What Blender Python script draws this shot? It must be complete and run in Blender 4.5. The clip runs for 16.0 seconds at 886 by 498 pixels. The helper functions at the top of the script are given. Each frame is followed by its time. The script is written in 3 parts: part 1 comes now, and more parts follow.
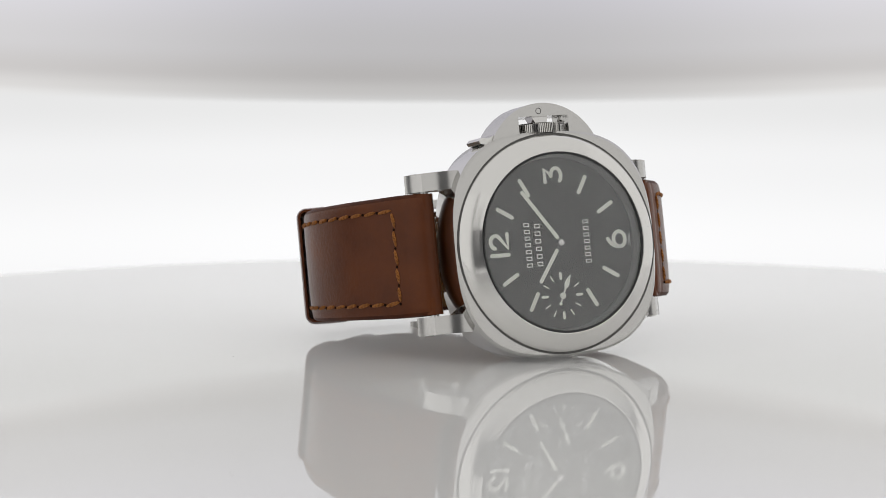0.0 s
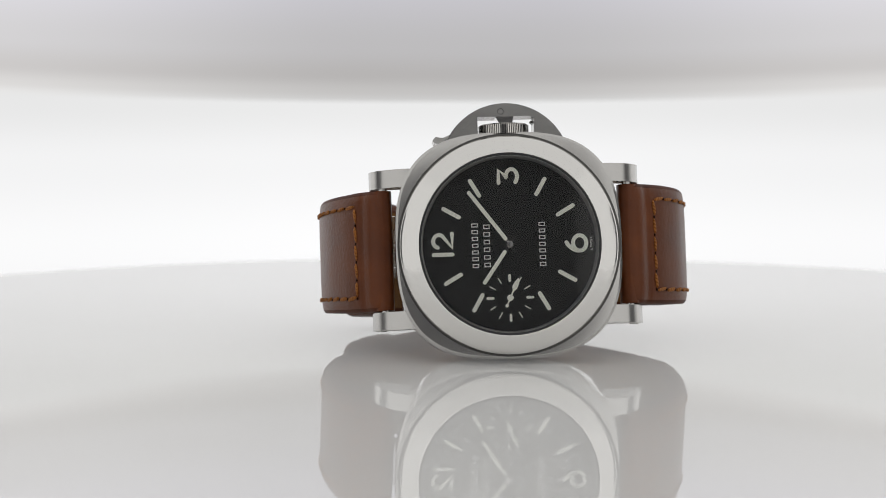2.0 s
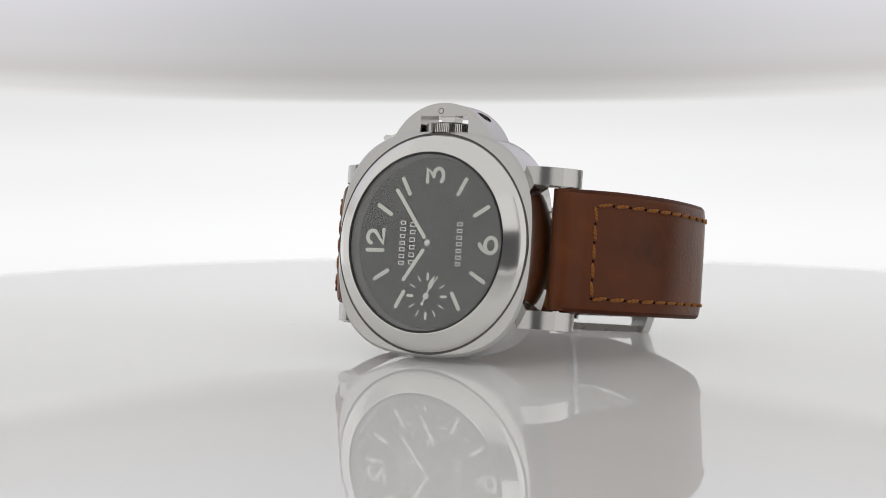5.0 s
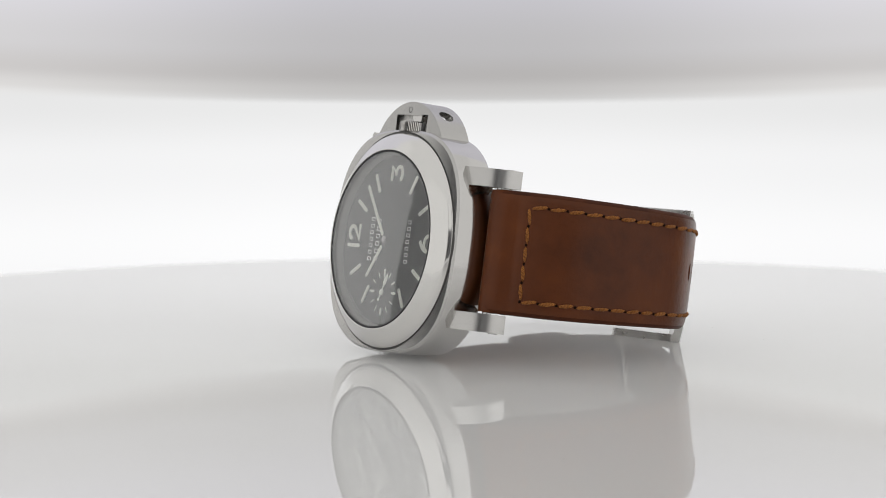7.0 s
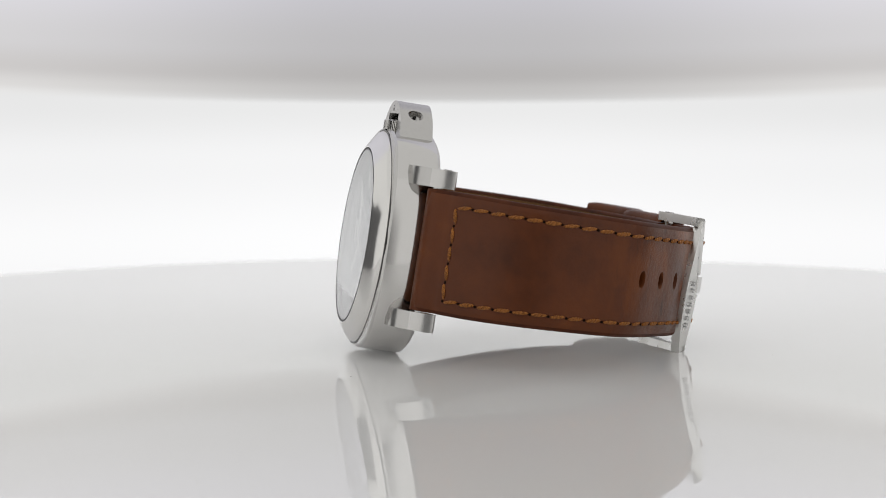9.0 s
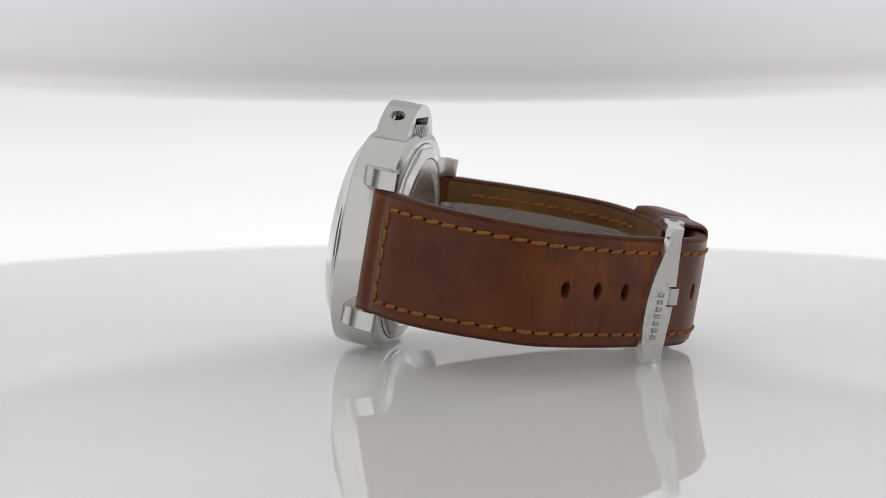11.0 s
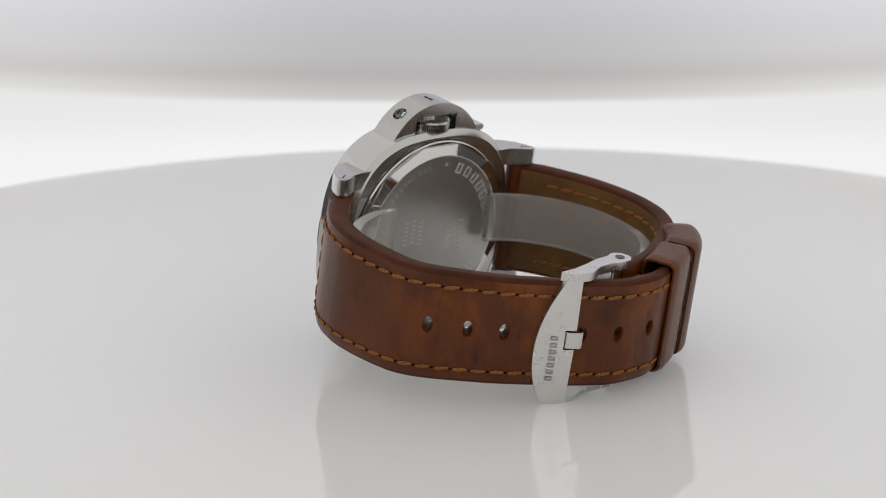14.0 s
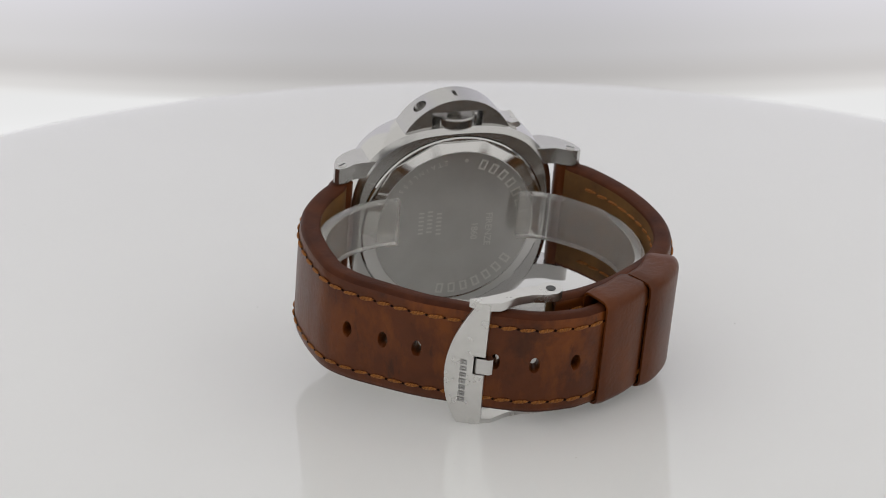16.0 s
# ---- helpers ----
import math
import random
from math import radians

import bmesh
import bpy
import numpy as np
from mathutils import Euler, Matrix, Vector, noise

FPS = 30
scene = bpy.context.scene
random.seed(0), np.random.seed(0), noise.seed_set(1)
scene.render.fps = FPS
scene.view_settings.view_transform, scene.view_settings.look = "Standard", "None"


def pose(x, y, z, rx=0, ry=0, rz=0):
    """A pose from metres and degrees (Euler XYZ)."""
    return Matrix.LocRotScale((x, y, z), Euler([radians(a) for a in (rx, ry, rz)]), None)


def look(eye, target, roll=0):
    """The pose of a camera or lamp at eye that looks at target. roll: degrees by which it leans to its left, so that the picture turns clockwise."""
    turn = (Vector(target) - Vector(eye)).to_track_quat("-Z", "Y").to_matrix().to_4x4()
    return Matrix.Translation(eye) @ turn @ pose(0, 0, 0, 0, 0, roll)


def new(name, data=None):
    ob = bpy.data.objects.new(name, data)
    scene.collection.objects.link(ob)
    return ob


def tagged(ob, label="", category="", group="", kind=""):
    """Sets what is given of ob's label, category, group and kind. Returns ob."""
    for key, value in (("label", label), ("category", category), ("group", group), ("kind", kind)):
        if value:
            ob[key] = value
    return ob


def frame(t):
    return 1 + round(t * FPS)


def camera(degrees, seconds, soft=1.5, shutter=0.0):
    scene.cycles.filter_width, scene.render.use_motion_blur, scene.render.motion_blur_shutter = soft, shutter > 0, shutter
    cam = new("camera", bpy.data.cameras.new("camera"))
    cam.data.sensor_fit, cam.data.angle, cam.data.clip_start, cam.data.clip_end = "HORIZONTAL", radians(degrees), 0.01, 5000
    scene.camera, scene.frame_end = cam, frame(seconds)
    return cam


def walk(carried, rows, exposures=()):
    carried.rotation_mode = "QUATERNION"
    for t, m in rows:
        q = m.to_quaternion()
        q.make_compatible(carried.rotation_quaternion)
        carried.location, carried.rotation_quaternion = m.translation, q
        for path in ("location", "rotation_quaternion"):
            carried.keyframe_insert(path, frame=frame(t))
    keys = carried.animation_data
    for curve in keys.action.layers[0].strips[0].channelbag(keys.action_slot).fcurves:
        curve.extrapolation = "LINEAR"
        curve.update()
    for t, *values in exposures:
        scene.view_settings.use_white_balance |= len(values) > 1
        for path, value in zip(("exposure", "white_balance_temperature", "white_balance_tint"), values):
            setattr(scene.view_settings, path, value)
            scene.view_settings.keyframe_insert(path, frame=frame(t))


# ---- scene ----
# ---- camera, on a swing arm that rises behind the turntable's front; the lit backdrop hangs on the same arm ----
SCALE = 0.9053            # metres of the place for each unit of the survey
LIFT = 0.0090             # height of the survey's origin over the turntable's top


def arm(elev):
    """The camera's pose with its arm raised by elev degrees."""
    a = radians(elev)
    c, s = math.cos(a), math.sin(a)
    y = (-0.6 * c - 0.00937 * s + 0.00672) * SCALE
    z = (0.6 * s - 0.00937 * c + 0.0207) * SCALE + LIFT
    eye = Vector((-0.01012 * SCALE, y, z))
    return look(eye, eye + Vector((0, c, -s)), 0.07)


ARM = [(0, 5.39), (4, 5.39), (8, 5.39), (9.6, 5.39), (10.2, 5.39), (10.5, 5.5), (10.8, 6.1), (11.1, 6.9), (11.5, 8.0), (12, 9.4),
       (12.5, 10.8), (13, 12.21), (13.5, 13.62), (14, 15.04), (14.5, 16.47), (15, 17.9), (15.5, 19.32), (16, 20.75)]
TURN = [(0, 28.98), (0.5, 23.13), (1, 17.37), (1.5, 11.6), (2, 5.81), (2.5, 0), (3, -5.75), (3.5, -11.55), (4, -17.4), (4.75, -26.3),
        (5.5, -35.3), (6.5, -47.27), (7, -53.2), (7.5, -59.1), (8, -65.0), (8.5, -70.87), (9, -76.74), (9.8, -86.1), (10.6, -95.5),
        (11.5, -106.11), (12, -112.03), (12.5, -117.94), (13, -123.79), (13.5, -129.61), (14, -135.38), (14.5, -141.2), (15, -147.06),
        (15.5, -152.98), (16, -158.94)]

cam = camera(19.14, 16.0, soft=0.75)
cam.data.dof.use_dof = True
cam.data.dof.focus_distance = 0.518
cam.data.dof.aperture_fstop = 28
walk(cam, [(t, arm(e)) for t, e in ARM])

# ---- light ----
world = bpy.data.worlds.new("studio")
scene.world = world
world.use_nodes = True
world.node_tree.nodes["Background"].inputs[0].default_value = (0.93, 0.95, 1.0, 1)
world.node_tree.nodes["Background"].inputs[1].default_value = 0.1
# the lit cloth of the tent and the backlit backdrop are the lights
scene.view_settings.exposure = 0.0


# ---- materials ----
def material(name, colour, rough=0.5, metal=0.0, **more):
    m = bpy.data.materials.new(name)
    m.use_nodes = True
    b = m.node_tree.nodes["Principled BSDF"]
    b.inputs["Base Color"].default_value = (*colour, 1)
    b.inputs["Roughness"].default_value = rough
    b.inputs["Metallic"].default_value = metal
    for k, v in more.items():
        b.inputs[k.replace("_", " ")].default_value = v
    return m


def node(m, kind, **sets):
    n = m.node_tree.nodes.new(kind)
    for k, v in sets.items():
        n.inputs[k.replace("_", " ")].default_value = v
    return n


def wire(m, a, ai, b, bi):
    m.node_tree.links.new(a.outputs[ai], b.inputs[bi])


def varied(m, stops, scale, detail=6.0, rough_to=None, bump=0.0, bump_scale=None, stretch=None, distance=0.0002):
    """Colour from a noise through stops, roughness varied by it and a fine relief."""
    t = m.node_tree
    b = t.nodes["Principled BSDF"]
    co = t.nodes.new("ShaderNodeTexCoord")
    src = co
    out = "Object"
    if stretch:
        mp = t.nodes.new("ShaderNodeMapping")
        mp.inputs["Scale"].default_value = stretch
        wire(m, co, "Object", mp, "Vector")
        src, out = mp, "Vector"
    n = node(m, "ShaderNodeTexNoise", Scale=scale, Detail=detail, Roughness=0.6)
    wire(m, src, out, n, "Vector")
    if stops:
        ramp = t.nodes.new("ShaderNodeValToRGB")
        el = ramp.color_ramp.elements
        while len(el) < len(stops):
            el.new(0.5)
        for e, (p, c) in zip(el, stops):
            e.position, e.color = p, (*c, 1)
        wire(m, n, "Fac", ramp, "Fac")
        wire(m, ramp, "Color", b, "Base Color")
    if rough_to:
        mr = t.nodes.new("ShaderNodeMapRange")
        mr.inputs["To Min"].default_value, mr.inputs["To Max"].default_value = rough_to
        wire(m, n, "Fac", mr, "Value")
        wire(m, mr, "Result", b, "Roughness")
    if bump:
        n2 = node(m, "ShaderNodeTexNoise", Scale=bump_scale or scale * 6, Detail=5.0, Roughness=0.65)
        wire(m, src, out, n2, "Vector")
        bp = node(m, "ShaderNodeBump", Strength=bump, Distance=distance)
        wire(m, n2, "Fac", bp, "Height")
        wire(m, bp, "Normal", b, "Normal")
    return m


CASE_STEEL = varied(material("satin_case_steel", (0.52, 0.512, 0.497), 0.2, 1.0), None, 700, rough_to=(0.17, 0.25), bump=0.03, bump_scale=2500)
BEZEL_STEEL = varied(material("bezel_steel", (0.72, 0.71, 0.69), 0.12, 1.0), None, 1100, rough_to=(0.10, 0.17))
LUG_STEEL = varied(material("softly_polished_steel", (0.60, 0.59, 0.575), 0.1, 1.0), None, 900, rough_to=(0.2, 0.3))
STEEL = varied(material("polished_steel", (0.60, 0.59, 0.575), 0.08, 1.0), None, 900, rough_to=(0.05, 0.13))
BRUSHED = varied(material("brushed_steel", (0.66, 0.65, 0.63), 0.28, 1.0), [(0.3, (0.63, 0.62, 0.60)), (0.7, (0.68, 0.67, 0.65))], 300,
                 rough_to=(0.25, 0.31))
SATIN = varied(material("satin_steel", (0.55, 0.54, 0.52), 0.3, 1.0), [(0.3, (0.50, 0.49, 0.47)), (0.7, (0.56, 0.55, 0.53))], 120,
               rough_to=(0.24, 0.36), bump=0.02, bump_scale=1500)
DARK_STEEL = material("shaded_steel", (0.09, 0.088, 0.085), 0.35, 1.0)
FLANGE = material("flange_grey", (0.22, 0.22, 0.21), 0.45, 0.3)
BLACK = material("black_gasket", (0.012, 0.012, 0.013), 0.5)
DIAL = varied(material("dial_black", (0.012, 0.012, 0.012), 0.6, 0.0, Specular_IOR_Level=0.12), [(0.3, (0.006, 0.0063, 0.006)), (0.7, (0.0075, 0.0078, 0.0075))], 500)
LUME = varied(material("lume", (0.68, 0.70, 0.60), 0.55), [(0.3, (0.80, 0.82, 0.73)), (0.7, (0.86, 0.88, 0.79))], 2500)
PRINT = material("white_print", (0.86, 0.86, 0.84), 0.5)
LEATHER = varied(material("brown_leather", (0.15, 0.045, 0.012), 0.4, 0.0, Specular_IOR_Level=0.24),
                 [(0.22, (0.046, 0.0122, 0.0038)), (0.42, (0.084, 0.0214, 0.0048)), (0.6, (0.112, 0.0288, 0.0056)), (0.8, (0.172, 0.0455, 0.0074))], 62, detail=12,
                 rough_to=(0.25, 0.42), bump=0.36, bump_scale=1100, distance=0.00025)


def worn(m):
    """Wear where the strap is bent and buckled: rubbed orange patches, dark burnished blots and scuffs across."""
    t = m.node_tree
    bsdf = t.nodes["Principled BSDF"]
    was = bsdf.inputs["Base Color"].links[0].from_socket
    co, sep, far = t.nodes.new("ShaderNodeTexCoord"), t.nodes.new("ShaderNodeSeparateXYZ"), t.nodes.new("ShaderNodeMapRange")
    wire(m, co, "Object", sep, "Vector")
    far.inputs["From Min"].default_value, far.inputs["From Max"].default_value = 0.008, 0.026
    wire(m, sep, "Y", far, "Value")
    for scale, lo, hi, colour, most, stretch in ((105, 0.48, 0.62, (0.24, 0.064, 0.0072), 0.5, (1, 1, 0.45)), (85, 0.56, 0.68, (0.028, 0.0095, 0.0045), 0.55, (1, 1, 1)),
                                                 (420, 0.6, 0.7, (0.03, 0.011, 0.005), 0.6, (1, 1, 0.3))):
        mp = t.nodes.new("ShaderNodeMapping")
        mp.inputs["Scale"].default_value = stretch
        mp.inputs["Location"].default_value = (scale * 0.013, 0.4, 0.2)
        n = node(m, "ShaderNodeTexNoise", Scale=scale, Detail=8.0, Roughness=0.65)
        mr, mul, mix = t.nodes.new("ShaderNodeMapRange"), t.nodes.new("ShaderNodeMath"), t.nodes.new("ShaderNodeMixRGB")
        mr.inputs["From Min"].default_value, mr.inputs["From Max"].default_value, mr.inputs["To Max"].default_value = lo, hi, most
        mul.operation = "MULTIPLY"
        mix.inputs["Color2"].default_value = (*colour, 1)
        wire(m, co, "Object", mp, "Vector")
        wire(m, mp, "Vector", n, "Vector")
        wire(m, n, "Fac", mr, "Value")
        wire(m, mr, "Result", mul, 0)
        wire(m, far, "Result", mul, 1)
        wire(m, mul, "Value", mix, "Fac")
        t.links.new(was, mix.inputs["Color1"])
        was = mix.outputs["Color"]
    t.links.new(was, bsdf.inputs["Base Color"])
    return m


WORN_LEATHER = worn(LEATHER.copy())
WORN_LEATHER.name = "worn_brown_leather"
LINING = varied(material("tan_lining", (0.28, 0.13, 0.03), 0.75), [(0.25, (0.075, 0.030, 0.005)), (0.75, (0.19, 0.085, 0.014))], 120, detail=9,
                bump=0.5, bump_scale=1600)
EDGE = varied(material("edge_paint", (0.06, 0.02, 0.012), 0.5, Specular_IOR_Level=0.12), [(0.3, (0.045, 0.012, 0.005)), (0.7, (0.09, 0.025, 0.008))], 160, bump=0.3, bump_scale=1500)
THREAD = varied(material("tan_thread", (0.3, 0.13, 0.025), 0.8), [(0.3, (0.24, 0.08, 0.011)), (0.7, (0.42, 0.15, 0.022))], 1.2)


def twisted(m):
    """The twist of a sewing thread, across each stitch."""
    t = m.node_tree
    co, mp, wv = t.nodes.new("ShaderNodeTexCoord"), t.nodes.new("ShaderNodeMapping"), t.nodes.new("ShaderNodeTexWave")
    mp.inputs["Rotation"].default_value = (0, 0, radians(38))
    wv.inputs["Scale"].default_value = 0.55
    wv.inputs["Distortion"].default_value = 0.6
    bp = node(m, "ShaderNodeBump", Strength=1.0, Distance=0.0003)
    wire(m, co, "Object", mp, "Vector")
    wire(m, mp, "Vector", wv, "Vector")
    wire(m, wv, "Fac", bp, "Height")
    wire(m, bp, "Normal", t.nodes["Principled BSDF"], "Normal")
    return m


twisted(THREAD)
ENGRAVED = material("engraved_mark", (0.72, 0.71, 0.68), 0.6, 1.0)
HOLE = material("needle_hole", (0.012, 0.005, 0.002), 0.9, Specular_IOR_Level=0.05)
ETCHED = material("etched_grey", (0.42, 0.415, 0.41), 0.5, 0.9)
PLASTIC = material("clear_plastic", (0.93, 0.92, 0.90), 0.14, 0.0, Transmission_Weight=0.86, IOR=1.2)


def clear_glass(name, least):
    """Clear glass: lets light straight through and mirrors more the more it is seen aslant; least: its mirroring seen face on."""
    m = bpy.data.materials.new(name)
    m.use_nodes = True
    t = m.node_tree
    t.nodes.clear()
    out, mix = t.nodes.new("ShaderNodeOutputMaterial"), t.nodes.new("ShaderNodeMixShader")
    see, shine, lw = t.nodes.new("ShaderNodeBsdfTransparent"), t.nodes.new("ShaderNodeBsdfGlossy"), t.nodes.new("ShaderNodeLayerWeight")
    lw.inputs["Blend"].default_value = 0.5
    shine.inputs["Roughness"].default_value = 0.0
    power, gloss = t.nodes.new("ShaderNodeMath"), t.nodes.new("ShaderNodeMapRange")
    power.operation = "POWER"
    power.inputs[1].default_value = 2.7
    gloss.inputs["To Min"].default_value, gloss.inputs["To Max"].default_value = least, 1.0
    wire(m, lw, "Facing", power, 0)
    wire(m, power, "Value", gloss, "Value")
    wire(m, gloss, "Result", mix, 0)
    wire(m, see, "BSDF", mix, 1)
    wire(m, shine, "BSDF", mix, 2)
    wire(m, mix, "Shader", out, "Surface")
    return m


GLASS = clear_glass("crystal_glass", 0.085)
ACRYLIC = varied(material("white_acrylic", (0.74, 0.735, 0.725), 0.03, 0.0, IOR=1.49, Subsurface_Weight=0.8, Subsurface_Scale=0.03, Subsurface_Radius=(1, 1, 1)), [(0.3, (0.71, 0.708, 0.701)), (0.7, (0.73, 0.728, 0.721))], 8,
                 rough_to=(0.006, 0.012))
DUST = material("dust", (0.4, 0.39, 0.37), 0.9)
BASE = varied(material("grey_metal_base", (0.3, 0.3, 0.31), 0.5, 0.6), None, 60, rough_to=(0.4, 0.55))
WALL = varied(material("studio_wall", (0.3, 0.3, 0.31), 0.9), [(0.3, (0.32, 0.32, 0.33)), (0.7, (0.38, 0.38, 0.39))], 5)

# ---- building helpers ----
MM = 0.001
# the watch leans back on its case edge and its buckle, crown up; its own axes: x to six o'clock, y to the case back, z to three o'clock
WATCH_POSE = (Matrix.Translation((0.00121, -0.025614, 0.014076 + LIFT)) @ pose(0, 0, 0, 0, 0, -3.01) @ pose(0, 0, 0, -9.26, 0, 0)
              @ pose(0, 0, 0, 0, -1.567, 0) @ Matrix.Diagonal((MM, MM, MM, 1)))


DIAL_POSE = WATCH_POSE @ Matrix.Translation((0, 0.05, 0))


def finish(name, bm, mat, smooth):
    bmesh.ops.recalc_face_normals(bm, faces=bm.faces)
    me = bpy.data.meshes.new(name)
    bm.to_mesh(me)
    bm.free()
    mats = mat if isinstance(mat, (list, tuple)) else [mat]
    for m in mats:
        me.materials.append(m)
    if smooth is not None:
        me.polygons.foreach_set("use_smooth", [True] * len(me.polygons))
        me.set_sharp_from_angle(angle=radians(smooth))
    return me


def part(name, bm, mat, parent, label="", smooth=35, space=WATCH_POSE):
    """One mesh under a thing; its points are in millimetres of the watch's own axes."""
    if space is not None:
        bm.transform(space)
    ob = new(name, finish(name, bm, mat, smooth))
    ob.parent = parent
    return tagged(ob, label)


def loft(bm, rings, closed=True, caps=True):
    """Faces between rings of points of equal count."""
    rows = [[bm.verts.new(p) for p in ring] for ring in rings]
    n = len(rows[0])
    for a, b in zip(rows, rows[1:]):
        for i in range(n if closed else n - 1):
            j = (i + 1) % n
            bm.faces.new((a[i], a[j], b[j], b[i]))
    if caps:
        bm.faces.new(rows[0])
        bm.faces.new(rows[-1])
    return rows


def turned(bm, profile, n=160, at=(0, 0), closed_profile=False, a0=0.0):
    """A body turned about the watch's y axis; profile of (radius, y)."""
    prof = list(profile) + ([profile[0]] if closed_profile else [])
    rings = [[(at[0] + r * math.cos(a0 + 2 * math.pi * i / n), y, at[1] + r * math.sin(a0 + 2 * math.pi * i / n)) for i in range(n)] for r, y in prof]
    loft(bm, rings, caps=not closed_profile and profile[0][0] > 0)
    if closed_profile:
        bmesh.ops.remove_doubles(bm, verts=bm.verts, dist=1e-5)


def prism(bm, outline, lo, hi, axis="y"):
    """An outline of two coordinates drawn out along an axis."""
    put = {"y": lambda p, h: (p[0], h, p[1]), "z": lambda p, h: (p[0], p[1], h), "x": lambda p, h: (h, p[0], p[1])}[axis]
    loft(bm, [[put(p, lo) for p in outline], [put(p, hi) for p in outline]])


def bevelled(bm, width, segments=2, angle=30):
    edges = [e for e in bm.edges if len(e.link_faces) == 2 and e.calc_face_angle(0) > radians(angle)]
    bmesh.ops.bevel(bm, geom=edges, offset=width, segments=segments, affect="EDGES", profile=0.5, clamp_overlap=True)


def stroke(bm, points, width, y, depth=0.14):
    """A flat line with round ends, lying on the dial; points are (x, z)."""
    pts = [Vector(p) for p in points]
    left, right = [], []
    for i, p in enumerate(pts):
        d = (pts[min(i + 1, len(pts) - 1)] - pts[max(i - 1, 0)]).normalized()
        nn = Vector((-d.y, d.x)) * width / 2
        left.append(p + nn)
        right.append(p - nn)
    d0, d1 = (pts[0] - pts[1]).normalized(), (pts[-1] - pts[-2]).normalized()

    def cap(p, d):
        s = Vector((-d.y, d.x))
        return [p + (s * -math.cos(a) + d * math.sin(a)) * width / 2 for a in [math.pi * k / 6 for k in range(1, 6)]]
    lo, hi = y, y - depth
    rows = []
    for h in (lo, hi):
        rows.append(([bm.verts.new((p.x, h, p.y)) for p in left], [bm.verts.new((p.x, h, p.y)) for p in right]))
    for l, r in rows:
        for i in range(len(l) - 1):
            bm.faces.new((l[i], l[i + 1], r[i + 1], r[i]))
    for k in (0, 1):
        a, b = rows[0][k], rows[1][k]
        for i in range(len(a) - 1):
            bm.faces.new((a[i], a[i + 1], b[i + 1], b[i]))
    for p, d, end in ((pts[0], d0, 0), (pts[-1], d1, -1)):
        arc = cap(p, d)
        lo_v, hi_v = ([bm.verts.new((q.x, h, q.y)) for q in arc] for h in (lo, hi))
        first, last = (rows[0][0][end], rows[0][1][end]), (rows[1][0][end], rows[1][1][end])
        if (arc[0] - left[end]).length > (arc[0] - right[end]).length:
            lo_v.reverse()
            hi_v.reverse()
        lo_ring = [first[0], *lo_v, first[1]]
        hi_ring = [last[0], *hi_v, last[1]]
        bm.faces.new(lo_ring)
        bm.faces.new(hi_ring)
        for i in range(len(lo_ring) - 1):
            bm.faces.new((lo_ring[i], lo_ring[i + 1], hi_ring[i + 1], hi_ring[i]))


def arc_points(cx, cz, rx, rz, a0, a1, n=14):
    return [(cx + rx * math.cos(radians(a0 + (a1 - a0) * i / n)), cz + rz * math.sin(radians(a0 + (a1 - a0) * i / n))) for i in range(n + 1)]


def smooth_path(points, n):
    """A curve through points (Catmull-Rom), resampled to n even steps."""
    pts = [Vector(p) for p in points]
    full = [pts[0] * 2 - pts[1], *pts, pts[-1] * 2 - pts[-2]]
    out = []
    for i in range(1, len(full) - 2):
        a, b, c, d = full[i - 1:i + 3]
        for k in range(24):
            t = k / 24
            out.append(0.5 * ((2 * b) + (c - a) * t + (2 * a - 5 * b + 4 * c - d) * t * t + (3 * b - a - 3 * c + d) * t ** 3))
    out.append(pts[-1])
    run = [0.0]
    for p, q in zip(out, out[1:]):
        run.append(run[-1] + (q - p).length)
    res, k = [], 0
    for i in range(n):
        s = run[-1] * i / (n - 1)
        while k < len(run) - 2 and run[k + 1] < s:
            k += 1
        f = (s - run[k]) / max(run[k + 1] - run[k], 1e-9)
        res.append(out[k].lerp(out[k + 1], f))
    return res, run[-1]


def outward(path, i):
    """Tangent and outward normal of a path in the watch's x, y plane."""
    d = (path[min(i + 1, len(path) - 1)] - path[max(i - 1, 0)]).normalized()
    nn = Vector((d.y, -d.x))
    if nn.dot(path[i] - Vector((0, 32))) < 0:
        nn = -nn
    return d, nn


def cut(me, cutters):
    """The mesh with the cutters' bodies taken out of it."""
    a = bpy.data.objects.new("cut_body", me)
    scene.collection.objects.link(a)
    made = []
    for bm in cutters:
        cm = bpy.data.meshes.new("cutter")
        bmesh.ops.recalc_face_normals(bm, faces=bm.faces)
        bm.to_mesh(cm)
        bm.free()
        b = bpy.data.objects.new("cutter", cm)
        scene.collection.objects.link(b)
        mod = a.modifiers.new("cut", "BOOLEAN")
        mod.operation, mod.solver, mod.object = "DIFFERENCE", "EXACT", b
        made.append(b)
    bpy.context.view_layer.update()
    res = bpy.data.meshes.new_from_object(a.evaluated_get(bpy.context.evaluated_depsgraph_get()))
    for o in (a, *made):
        bpy.data.objects.remove(o)
    return res


